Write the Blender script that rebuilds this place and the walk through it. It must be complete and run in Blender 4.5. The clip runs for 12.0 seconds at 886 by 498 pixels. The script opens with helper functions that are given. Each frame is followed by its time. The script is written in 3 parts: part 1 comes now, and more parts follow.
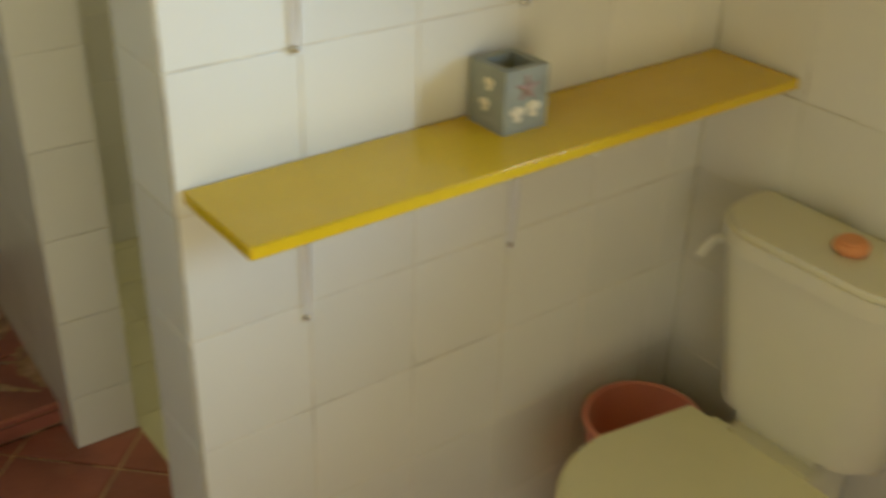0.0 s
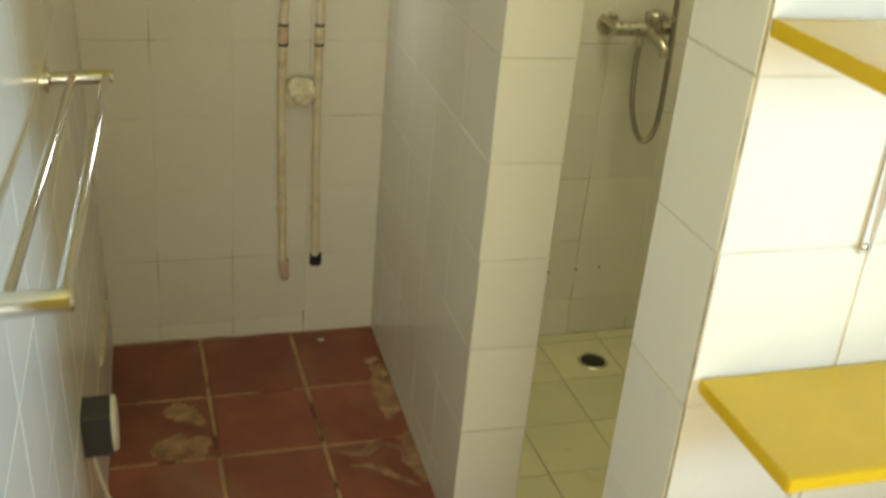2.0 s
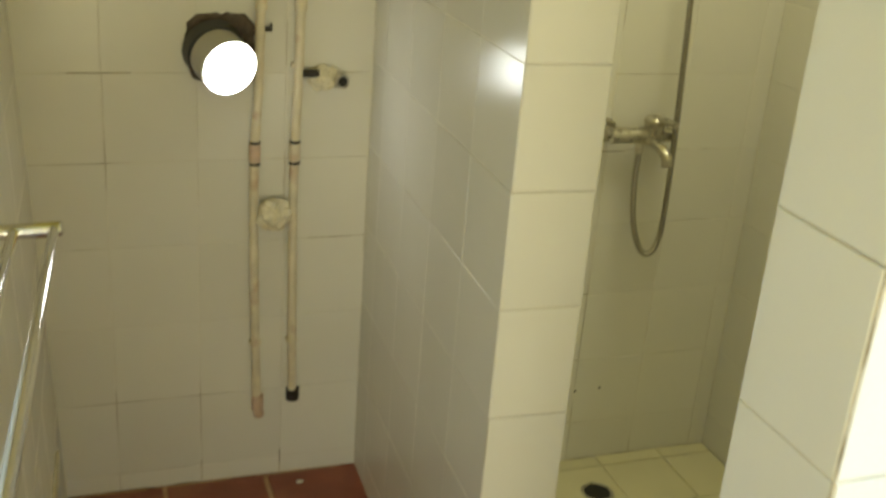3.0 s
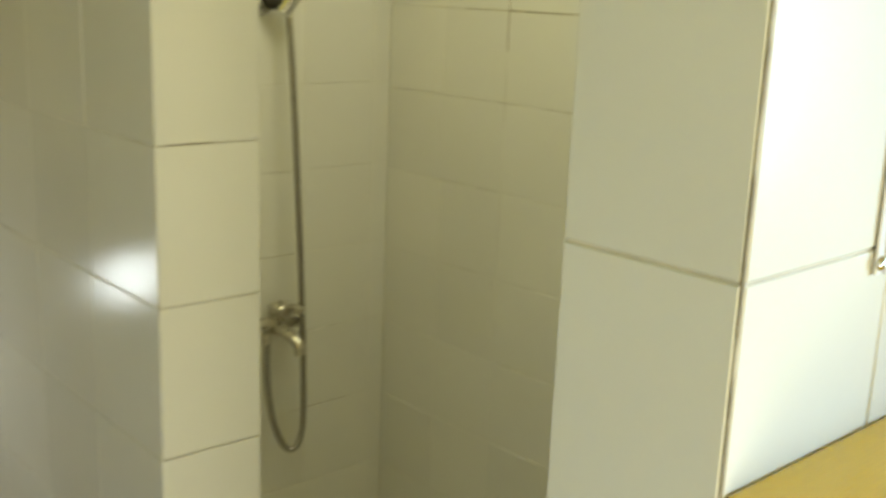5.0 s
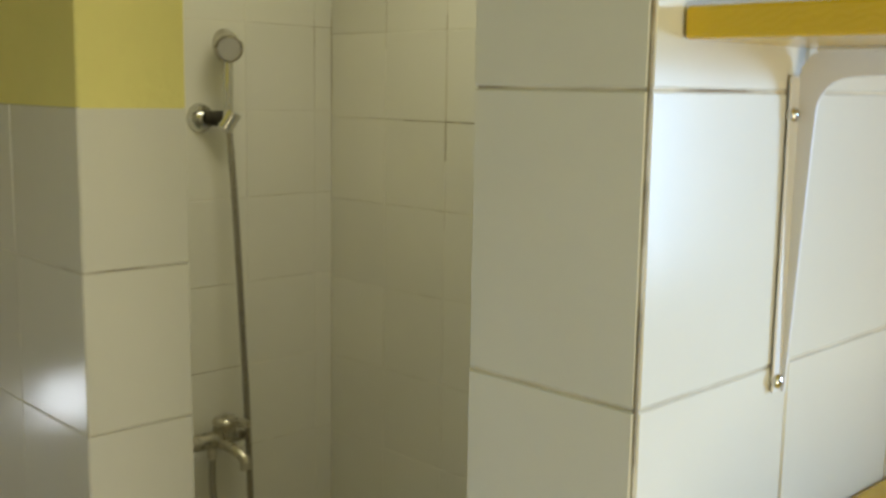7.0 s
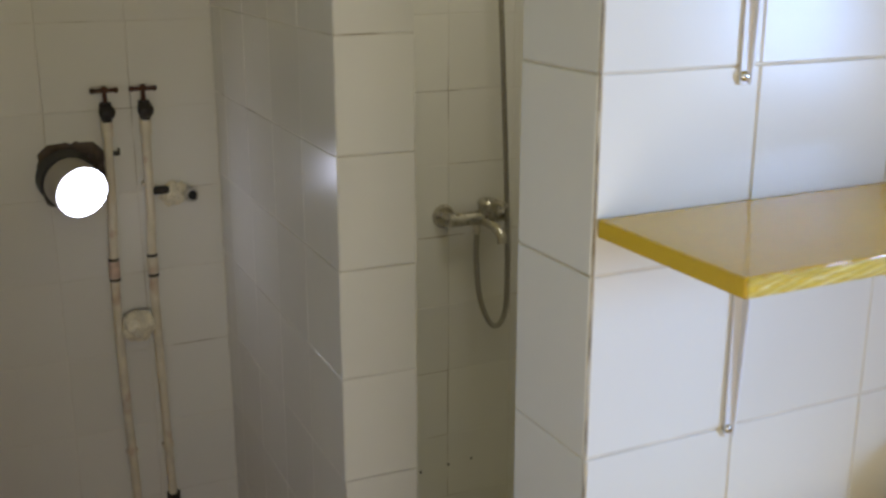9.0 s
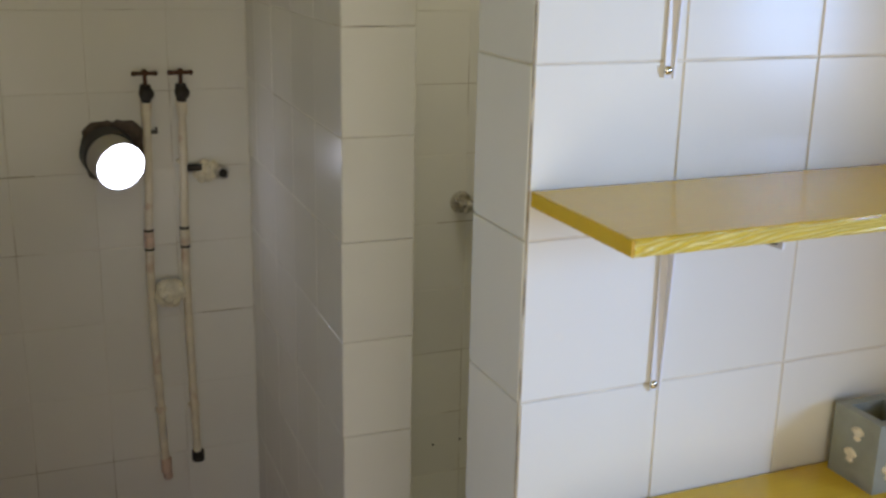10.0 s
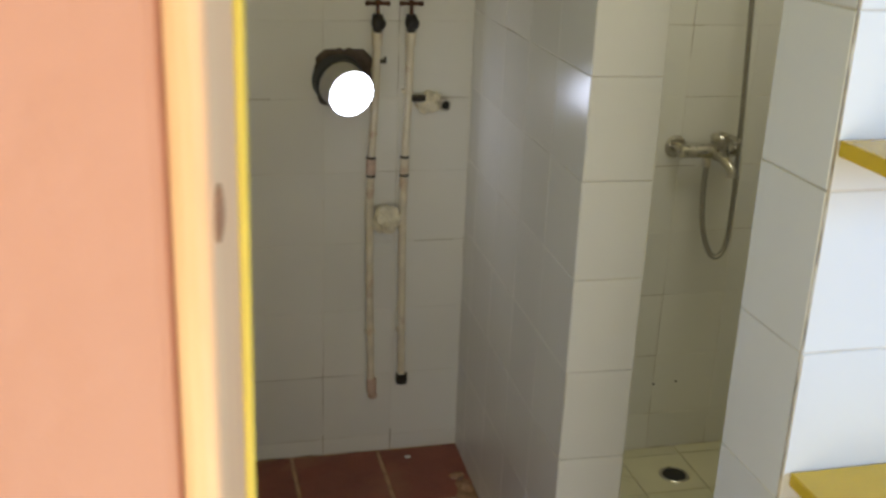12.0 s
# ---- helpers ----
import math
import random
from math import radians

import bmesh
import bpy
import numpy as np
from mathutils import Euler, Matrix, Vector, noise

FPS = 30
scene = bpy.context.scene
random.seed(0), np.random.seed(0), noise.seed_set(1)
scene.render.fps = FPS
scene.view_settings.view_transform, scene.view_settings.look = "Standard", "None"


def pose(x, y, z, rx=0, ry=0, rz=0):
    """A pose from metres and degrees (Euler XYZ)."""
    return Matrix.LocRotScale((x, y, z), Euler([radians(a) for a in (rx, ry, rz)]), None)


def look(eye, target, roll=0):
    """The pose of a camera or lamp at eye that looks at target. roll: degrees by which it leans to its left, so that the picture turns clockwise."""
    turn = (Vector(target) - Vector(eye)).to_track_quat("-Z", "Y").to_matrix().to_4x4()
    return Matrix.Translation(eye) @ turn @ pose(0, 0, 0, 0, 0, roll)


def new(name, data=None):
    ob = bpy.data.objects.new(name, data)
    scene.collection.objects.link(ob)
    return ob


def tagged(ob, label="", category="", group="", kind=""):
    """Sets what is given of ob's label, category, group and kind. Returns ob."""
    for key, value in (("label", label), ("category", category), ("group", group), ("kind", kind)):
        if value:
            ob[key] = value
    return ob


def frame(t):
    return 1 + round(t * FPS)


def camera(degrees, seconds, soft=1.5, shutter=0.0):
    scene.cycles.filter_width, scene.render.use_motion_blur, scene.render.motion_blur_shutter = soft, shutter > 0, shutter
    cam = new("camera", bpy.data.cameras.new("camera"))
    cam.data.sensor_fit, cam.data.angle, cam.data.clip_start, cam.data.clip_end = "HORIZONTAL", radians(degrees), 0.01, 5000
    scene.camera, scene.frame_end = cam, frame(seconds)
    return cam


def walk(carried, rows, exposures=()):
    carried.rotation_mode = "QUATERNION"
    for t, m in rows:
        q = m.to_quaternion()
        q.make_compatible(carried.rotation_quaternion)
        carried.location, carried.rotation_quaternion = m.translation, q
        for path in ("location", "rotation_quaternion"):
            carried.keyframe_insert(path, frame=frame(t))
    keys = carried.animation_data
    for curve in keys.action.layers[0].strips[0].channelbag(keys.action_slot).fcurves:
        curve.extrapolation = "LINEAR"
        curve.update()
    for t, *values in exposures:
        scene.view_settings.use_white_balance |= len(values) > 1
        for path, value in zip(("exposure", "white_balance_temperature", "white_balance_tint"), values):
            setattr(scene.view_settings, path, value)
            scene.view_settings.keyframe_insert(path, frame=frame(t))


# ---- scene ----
cam = camera(44.8, 12.0, soft=2.7, shutter=0.5)
PATH = [
    (0, (-0.482, -1.2, 1.637), (0.582, 0.177, 0.651), 1.7),
    (0.5, (-0.531, -1.103, 1.641), (0.29, 0.433, 0.658), 2.0),
    (1, (-0.587, -1.068, 1.654), (0.021, 0.578, 0.696), 3.2),
    (1.5, (-0.597, -1.012, 1.643), (-0.085, 0.68, 0.708), 4.2),
    (2, (-0.617, -0.907, 1.66), (-0.047, 0.796, 0.778), 5.2),
    (2.5, (-0.618, -0.765, 1.672), (-0.002, 0.959, 0.865), 5.1),
    (2.7, (-0.597, -0.705, 1.671), (0.011, 1.028, 0.88), 4.3),
    (4.3, (-0.626, -0.378, 1.675), (0.434, 1.223, 1.115), 4.7),
    (4.5, (-0.62, -0.389, 1.721), (0.498, 1.165, 1.143), 2.8),
    (5, (-0.564, -0.339, 1.736), (0.756, 1.087, 1.259), 2.2),
    (5.5, (-0.574, -0.325, 1.749), (0.884, 0.98, 1.334), 2.3),
    (6, (-0.559, -0.31, 1.765), (0.929, 0.98, 1.417), 1.8),
    (6.5, (-0.549, -0.326, 1.787), (0.922, 1.004, 1.523), 1.0),
    (7, (-0.545, -0.375, 1.765), (0.848, 1.028, 1.466), 0.9),
    (7.2, (-0.54, -0.414, 1.76), (0.797, 1.037, 1.434), 0.4),
    (8.8, (-0.563, -0.785, 1.689), (0.301, 0.939, 1.158), 0.0),
    (9, (-0.576, -0.849, 1.686), (0.264, 0.88, 1.134), -0.0),
    (9.5, (-0.576, -0.975, 1.688), (0.224, 0.771, 1.131), 0.9),
    (10, (-0.541, -1.048, 1.697), (0.202, 0.723, 1.138), 1.2),
    (10.5, (-0.551, -1.06, 1.692), (0.128, 0.736, 1.133), 1.5),
    (11, (-0.612, -1.067, 1.702), (-0.115, 0.777, 1.108), 0.3),
    (11.5, (-0.664, -1.049, 1.702), (-0.261, 0.803, 1.065), 0.7),
    (12, (-0.702, -1.015, 1.694), (-0.233, 0.808, 1.019), 2.3),
]
EXPOSURES = [(0, 0.06, 6850, 8), (0.5, 0.48, 6850, 8), (1.0, 0.72, 6850, 7), (2.5, 0.92, 6850, 4), (4.5, 0.95, 6500, 1), (5.5, 0.46, 6350, 6), (7.2, 0.2, 6100, 11), (8.8, 0.03, 5600, 24), (10.5, 0.03, 5650, 23), (11.0, 0.14, 5650, 23), (12.0, 0.42, 5600, 19)]
walk(cam, [(t, look(e, g, r)) for t, e, g, r in PATH], EXPOSURES)

# ---- light ----
world = bpy.data.worlds.new("sky")
scene.world = world
world.use_nodes = True
wn = world.node_tree
sky = wn.nodes.new("ShaderNodeTexSky")
sky.sky_type = "NISHITA"
sky.sun_disc = False
sky.sun_elevation, sky.sun_rotation = radians(52), radians(200)
wn.links.new(sky.outputs[0], wn.nodes["Background"].inputs[0])
wn.nodes["Background"].inputs[1].default_value = 0.12


def area_lamp(name, eye, target, width, height, watts, colour, spread=180):
    data = bpy.data.lights.new(name, "AREA")
    data.shape, data.size, data.size_y, data.energy, data.color = "RECTANGLE", width, height, watts, colour
    data.spread = radians(spread)
    ob = new(name, data)
    ob.matrix_world = look(eye, target)
    return ob


FRONT_Y = -2.2
# area lamps: daylight beyond the side window, plus two added fills without seen sources
area_lamp("daylight_side", (2.0, -1.75, 1.65), (-0.6, 0.1, 1.3), 0.5, 0.8, 22.5, (0.46, 0.7, 1.0), 120)
area_lamp("front_fill", (-0.8, FRONT_Y - 0.1, 1.0), (-0.52, -0.6, 2.3), 1.0, 1.5, 17.8, (1.0, 0.88, 0.53), 140)
area_lamp("roof_fill", (0.62, 0.9, 2.54), (0.62, 0.9, 0.0), 0.5, 0.6, 4.1, (1.0, 0.94, 0.57), 170)


# ---- materials ----
def material(name, base, rough=0.5, metal=0.0, vary=0.08, scale=6.0, bump=0.0, bump_scale=40.0, second=None,
             second_scale=3.0, second_at=0.6, second_width=0.1, per_piece=0.0, coat=0.0, fine=0.0, spec=0.5, patchy=0.0):
    """A surface with grain at two scales, an optional second colour in patches and a change from piece to piece."""
    m = bpy.data.materials.new(name)
    m.use_nodes = True
    n, l = m.node_tree.nodes, m.node_tree.links
    bsdf = n["Principled BSDF"]
    co = n.new("ShaderNodeTexCoord").outputs["Object"]
    geo = n.new("ShaderNodeNewGeometry").outputs["Position"]
    info = n.new("ShaderNodeObjectInfo")
    nz = n.new("ShaderNodeTexNoise")
    nz.inputs["Scale"].default_value, nz.inputs["Detail"].default_value = scale, 5
    l.new(geo, nz.inputs["Vector"])
    hue = n.new("ShaderNodeHueSaturation")
    hue.inputs["Color"].default_value = (*base, 1)
    mr = n.new("ShaderNodeMapRange")
    mr.inputs[1].default_value, mr.inputs[2].default_value = 0.3, 0.7
    mr.inputs[3].default_value, mr.inputs[4].default_value = 1 - vary, 1 + vary
    l.new(nz.outputs[0], mr.inputs[0])
    val = mr.outputs[0]
    if per_piece:
        pr = n.new("ShaderNodeMapRange")
        pr.inputs[3].default_value, pr.inputs[4].default_value = 1 - per_piece, 1 + per_piece
        l.new(info.outputs["Random"], pr.inputs[0])
        mul = n.new("ShaderNodeMath")
        mul.operation = "MULTIPLY"
        l.new(val, mul.inputs[0])
        l.new(pr.outputs[0], mul.inputs[1])
        val = mul.outputs[0]
    if fine:
        n3 = n.new("ShaderNodeTexNoise")
        n3.inputs["Scale"].default_value, n3.inputs["Detail"].default_value = 160, 3
        l.new(geo, n3.inputs["Vector"])
        m3 = n.new("ShaderNodeMapRange")
        m3.inputs[1].default_value, m3.inputs[2].default_value = 0.3, 0.7
        m3.inputs[3].default_value, m3.inputs[4].default_value = 1 - fine, 1 + fine
        l.new(n3.outputs[0], m3.inputs[0])
        mul3 = n.new("ShaderNodeMath")
        mul3.operation = "MULTIPLY"
        l.new(val, mul3.inputs[0])
        l.new(m3.outputs[0], mul3.inputs[1])
        val = mul3.outputs[0]
    l.new(val, hue.inputs["Value"])
    colour = hue.outputs[0]
    if second:
        n2 = n.new("ShaderNodeTexNoise")
        n2.inputs["Scale"].default_value, n2.inputs["Detail"].default_value, n2.inputs["Distortion"].default_value = second_scale, 6, 0.6
        l.new(geo, n2.inputs["Vector"])
        r2 = n.new("ShaderNodeMapRange")
        r2.inputs[1].default_value, r2.inputs[2].default_value = second_at, second_at + second_width
        l.new(n2.outputs[0], r2.inputs[0])
        mix = n.new("ShaderNodeMix")
        mix.data_type = "RGBA"
        l.new(r2.outputs[0], mix.inputs[0])
        l.new(colour, mix.inputs[6])
        mix.inputs[7].default_value = (*second, 1)
        colour = mix.outputs[2]
    l.new(colour, bsdf.inputs["Base Color"])
    rr = n.new("ShaderNodeMapRange")
    rr.inputs[3].default_value, rr.inputs[4].default_value = rough * 0.8, min(1, rough * 1.25)
    l.new(nz.outputs[0], rr.inputs[0])
    l.new(rr.outputs[0], bsdf.inputs["Roughness"])
    bsdf.inputs["Metallic"].default_value = metal
    bsdf.inputs["Coat Weight"].default_value = coat
    bsdf.inputs["Specular IOR Level"].default_value = spec
    if patchy:
        na = n.new("ShaderNodeTexNoise")
        na.inputs["Scale"].default_value, na.inputs["Detail"].default_value = 22, 4
        l.new(geo, na.inputs["Vector"])
        ra = n.new("ShaderNodeMapRange")
        ra.inputs[1].default_value, ra.inputs[2].default_value, ra.inputs[4].default_value = 0.2, 0.7, patchy
        ra.inputs[3].default_value = 0.3 * patchy
        l.new(na.outputs[0], ra.inputs[0])
        l.new(ra.outputs[0], bsdf.inputs["Alpha"])
    if bump:
        nb = n.new("ShaderNodeTexNoise")
        nb.inputs["Scale"].default_value, nb.inputs["Detail"].default_value = bump_scale, 4
        l.new(co, nb.inputs["Vector"])
        b = n.new("ShaderNodeBump")
        b.inputs["Strength"].default_value, b.inputs["Distance"].default_value = bump, 0.01
        l.new(nb.outputs[0], b.inputs["Height"])
        l.new(b.outputs[0], bsdf.inputs["Normal"])
    return m


def painted_wood(name, base, light, along=(1, 9, 9), rough=0.16, relief=0.05, show=0.0):
    """Gloss paint over wood, with the grain showing through."""
    m = bpy.data.materials.new(name)
    m.use_nodes = True
    n, l = m.node_tree.nodes, m.node_tree.links
    bsdf = n["Principled BSDF"]
    co = n.new("ShaderNodeTexCoord").outputs["Object"]
    mp = n.new("ShaderNodeMapping")
    mp.inputs["Scale"].default_value = along
    mp.inputs["Location"].default_value = (-0.33 * along[0], 0.216 * along[1], -1.392 * along[2])
    l.new(co, mp.inputs[0])
    w = n.new("ShaderNodeTexWave")
    w.wave_type = "RINGS"
    w.rings_direction = "SPHERICAL"
    w.inputs["Scale"].default_value, w.inputs["Distortion"].default_value = 8, 6
    w.inputs["Detail"].default_value, w.inputs["Detail Scale"].default_value = 2, 1.4
    l.new(mp.outputs[0], w.inputs[0])
    nz = n.new("ShaderNodeTexNoise")
    nz.inputs["Scale"].default_value = 9
    l.new(co, nz.inputs[0])
    mix = n.new("ShaderNodeMix")
    mix.data_type = "RGBA"
    rg = n.new("ShaderNodeMapRange")
    rg.inputs[1].default_value, rg.inputs[2].default_value, rg.inputs[4].default_value = 0.35, 0.75, 0.5
    l.new(nz.outputs[0], rg.inputs[0])
    # show: highlights on the raised grain are mixed into the colour
    if show:
        rg.inputs[4].default_value = show
        l.new(w.outputs["Fac"], rg.inputs[0])
    l.new(rg.outputs[0], mix.inputs[0])
    mix.inputs[6].default_value, mix.inputs[7].default_value = (*base, 1), (*light, 1)
    l.new(mix.outputs[2], bsdf.inputs["Base Color"])
    bsdf.inputs["Roughness"].default_value = rough
    b = n.new("ShaderNodeBump")
    b.inputs["Strength"].default_value, b.inputs["Distance"].default_value = relief, 0.006
    l.new(w.outputs["Fac"], b.inputs["Height"])
    l.new(b.outputs[0], bsdf.inputs["Normal"])
    return m


def bare_pine(name):
    m = bpy.data.materials.new(name)
    m.use_nodes = True
    n, l = m.node_tree.nodes, m.node_tree.links
    bsdf = n["Principled BSDF"]
    co = n.new("ShaderNodeTexCoord").outputs["Object"]
    mp = n.new("ShaderNodeMapping")
    mp.inputs["Scale"].default_value = (14, 14, 1.2)
    l.new(co, mp.inputs[0])
    nz = n.new("ShaderNodeTexNoise")
    nz.inputs["Scale"].default_value, nz.inputs["Detail"].default_value, nz.inputs["Distortion"].default_value = 5, 5, 1.4
    l.new(mp.outputs[0], nz.inputs[0])
    cr = n.new("ShaderNodeValToRGB")
    cr.color_ramp.elements[0].position, cr.color_ramp.elements[1].position = 0.3, 0.7
    cr.color_ramp.elements[0].color, cr.color_ramp.elements[1].color = (0.74, 0.44, 0.22, 1), (0.86, 0.61, 0.35, 1)
    l.new(nz.outputs[0], cr.inputs[0])
    l.new(cr.outputs[0], bsdf.inputs["Base Color"])
    bsdf.inputs["Roughness"].default_value = 0.6
    return m


TILE = material("white_glazed_tile", (0.74, 0.72, 0.66), 0.2, vary=0.03, scale=2.5, bump=0.05, bump_scale=9, per_piece=0.03, spec=0.2)
PALE_GROUT = material("pale_grout", (0.73, 0.7, 0.62), 0.9, vary=0.1, scale=14, bump=0.2, second=(0.33, 0.27, 0.19), second_scale=3.5, second_at=0.55)
GROUT = material("grey_grout", (0.68, 0.62, 0.5), 0.9, vary=0.2, scale=14, bump=0.3, second=(0.28, 0.22, 0.15), second_scale=5, second_at=0.58)
YELLOW_WALL = material("pale_yellow_wall_paint", (0.8, 0.73, 0.27), 0.75, vary=0.05, scale=5, bump=0.15, bump_scale=60)
WHITE_WALL = material("off_white_wall_paint", (0.72, 0.69, 0.6), 0.8, vary=0.05, bump=0.15, bump_scale=60)
TERRACOTTA = material("worn_terracotta", (0.29, 0.09, 0.058), 0.48, vary=0.25, scale=7, bump=0.25, bump_scale=18, second=(0.36, 0.2, 0.125), second_scale=3.4, second_at=0.52, second_width=0.3, per_piece=0.14, fine=0.1)
MORTAR = material("pale_floor_mortar", (0.5, 0.33, 0.2), 0.9, vary=0.25, scale=16, bump=0.4, second=(0.2, 0.08, 0.05), second_scale=10, second_at=0.52)
CREAM_TILE = material("cream_floor_tile", (0.66, 0.62, 0.42), 0.3, vary=0.06, scale=4, per_piece=0.05, second=(0.5, 0.44, 0.26), second_scale=7, second_at=0.62)
SHELF_PAINT = painted_wood("yellow_gloss_paint", (0.7, 0.47, 0.02), (0.75, 0.52, 0.035))
# open grain whose pale lines are painted-in highlights
SHELF_EDGE = painted_wood("yellow_paint_with_grain_glints", (0.68, 0.5, 0.05), (0.8, 0.67, 0.25), (1.5, 9, 11), 0.3, 0.6, 0.6)
BRACKET_WHITE = material("white_bracket_enamel", (0.72, 0.71, 0.72), 0.35, vary=0.03)
CHROME = material("chrome", (0.7, 0.69, 0.67), 0.1, metal=1.0, vary=0.05)
DULL_CHROME = material("limescaled_chrome", (0.55, 0.52, 0.45), 0.28, metal=1.0, vary=0.25, scale=60)
STEEL_HOSE = material("ribbed_steel_hose", (0.36, 0.34, 0.3), 0.35, metal=1.0, vary=0.2, scale=200)
OLD_PIPE = material("yellowed_pipe_paint", (0.7, 0.63, 0.48), 0.5, vary=0.1, scale=25, second=(0.58, 0.43, 0.3), second_scale=12, second_at=0.56, bump=0.2)
BLACK_METAL = material("blackened_brass", (0.035, 0.03, 0.026), 0.45, metal=0.4, vary=0.4, scale=60, bump=0.3)
RUST = material("rusty_brass", (0.1, 0.045, 0.028), 0.6, metal=0.4, vary=0.4, scale=60)
PINK_SLEEVE = material("faded_pink_sleeve", (0.6, 0.44, 0.34), 0.6, vary=0.2, scale=40)
PLASTER = material("rough_filler", (0.76, 0.7, 0.53), 0.95, vary=0.2, scale=40, bump=0.8, bump_scale=70)
SMEAR = material("dried_cement_smear", (0.62, 0.4, 0.25), 0.9, vary=0.12, scale=16, bump=0.15, patchy=0.8)
# mortar darkened by the shade inside the hole round the lamp
HOLE_MORTAR = material("mortar_with_hole_shade", (0.1, 0.075, 0.06), 0.95, vary=0.4, scale=50, bump=0.9, bump_scale=60)
LAMP_GREY = material("grey_lamp_plastic", (0.48, 0.46, 0.44), 0.45, vary=0.1)
WHITE_PLASTIC = material("white_plastic", (0.75, 0.73, 0.68), 0.35, vary=0.03)
DARK_GREY = material("dark_grey_plastic", (0.05, 0.05, 0.055), 0.5, vary=0.15)
CERAMIC = material("glazed_ceramic", (0.74, 0.71, 0.58), 0.12, vary=0.03, scale=3)
LID_PLASTIC = material("cream_plastic", (0.72, 0.68, 0.46), 0.3, vary=0.03)
PINK_PLASTIC = material("salmon_plastic", (0.8, 0.3, 0.24), 0.4, vary=0.06)
ORANGE_PLASTIC = material("orange_plastic", (0.72, 0.3, 0.13), 0.45, vary=0.06)
STONE_BOX = material("grey_green_soapstone", (0.29, 0.305, 0.26), 0.55, vary=0.15, scale=20, bump=0.2, second=(0.32, 0.32, 0.28), second_scale=14)
SHELL = material("cream_shell", (0.72, 0.65, 0.5), 0.5, vary=0.15, scale=90, bump=0.4)
STARFISH = material("dull_pink_starfish", (0.36, 0.24, 0.22), 0.8, vary=0.2, scale=90)
SALMON_PAINT = material("salmon_door_paint", (0.53, 0.27, 0.195), 0.6, vary=0.05, scale=7, bump=0.12, bump_scale=50)
PINE = bare_pine("bare_pine")
KNOT = material("pine_knot", (0.34, 0.16, 0.07), 0.6, vary=0.3, scale=90)
YELLOW_TRIM = material("yellow_trim_paint", (0.74, 0.55, 0.06), 0.4, vary=0.05)
GROUND = material("pale_outside_paving", (0.34, 0.32, 0.29), 0.9, vary=0.15, scale=3, bump=0.3)
DARK_GROUT = material("dark_corner_grout", (0.3, 0.25, 0.17), 0.9, vary=0.4, scale=30, bump=0.4, second=(0.5, 0.44, 0.32), second_scale=11, second_at=0.5)
BLACK = material("black_drain", (0.012, 0.011, 0.01), 0.5, vary=0.2)
GLOW = bpy.data.materials.new("lit_diffuser")
GLOW.use_nodes = True
GLOW.node_tree.nodes["Principled BSDF"].inputs["Emission Color"].default_value = (0.95, 0.97, 1, 1)
GLOW.node_tree.nodes["Principled BSDF"].inputs["Emission Strength"].default_value = 9


# ---- mesh helpers ----
def box(bm, x0, y0, z0, x1, y1, z1, bevel=0.0, segments=2):
    made = bmesh.ops.create_cube(bm, size=1)["verts"]
    bmesh.ops.scale(bm, vec=(x1 - x0, y1 - y0, z1 - z0), verts=made)
    bmesh.ops.translate(bm, vec=((x0 + x1) / 2, (y0 + y1) / 2, (z0 + z1) / 2), verts=made)
    if bevel:
        edges = list({e for v in made for e in v.link_edges})
        bmesh.ops.bevel(bm, geom=edges, offset=bevel, segments=segments, affect="EDGES", profile=0.5)
    return bm


def rod(bm, a, b, r0, r1=None, segments=20, caps=True):
    a, b = Vector(a), Vector(b)
    m = Matrix.Translation((a + b) / 2) @ (b - a).to_track_quat("Z", "Y").to_matrix().to_4x4()
    bmesh.ops.create_cone(bm, cap_ends=caps, segments=segments, radius1=r0, radius2=r0 if r1 is None else r1, depth=(b - a).length, matrix=m)
    return bm


def ball(bm, c, rx, ry=None, rz=None, u=16, v=10):
    m = Matrix.Translation(c) @ Matrix.Diagonal((rx, ry or rx, rz or rx, 1))
    bmesh.ops.create_uvsphere(bm, u_segments=u, v_segments=v, radius=1, matrix=m)
    return bm


def lathe(bm, profile, centre=(0, 0, 0), segments=32, sx=1.0, sy=1.0):
    """Turns (radius, z) pairs round the upright axis."""
    rings = []
    for r, z in profile:
        rings.append([bm.verts.new((centre[0] + sx * r * math.cos(2 * math.pi * i / segments),
                                    centre[1] + sy * r * math.sin(2 * math.pi * i / segments), centre[2] + z)) for i in range(segments)])
    for a, b in zip(rings, rings[1:]):
        for i in range(segments):
            bm.faces.new((a[i], a[(i + 1) % segments], b[(i + 1) % segments], b[i]))
    return bm


def tube(bm, points, radius, segments=10, ridge=0.0):
    """A bent tube along points, with end caps."""
    pts = [Vector(p) for p in points]
    rings = []
    side = Vector((0, 1, 0))
    for i, p in enumerate(pts):
        d = (pts[min(i + 1, len(pts) - 1)] - pts[max(i - 1, 0)]).normalized()
        u = side - d * side.dot(d)
        u = u.normalized() if u.length > 1e-4 else d.orthogonal().normalized()
        side = u
        w = d.cross(u)
        r = radius * (1 + (ridge if i % 2 else 0))
        rings.append([bm.verts.new(p + r * (math.cos(2 * math.pi * k / segments) * u + math.sin(2 * math.pi * k / segments) * w)) for k in range(segments)])
    for a, b in zip(rings, rings[1:]):
        for i in range(segments):
            bm.faces.new((a[i], a[(i + 1) % segments], b[(i + 1) % segments], b[i]))
    bm.faces.new(rings[0][::-1])
    bm.faces.new(rings[-1])
    return bm


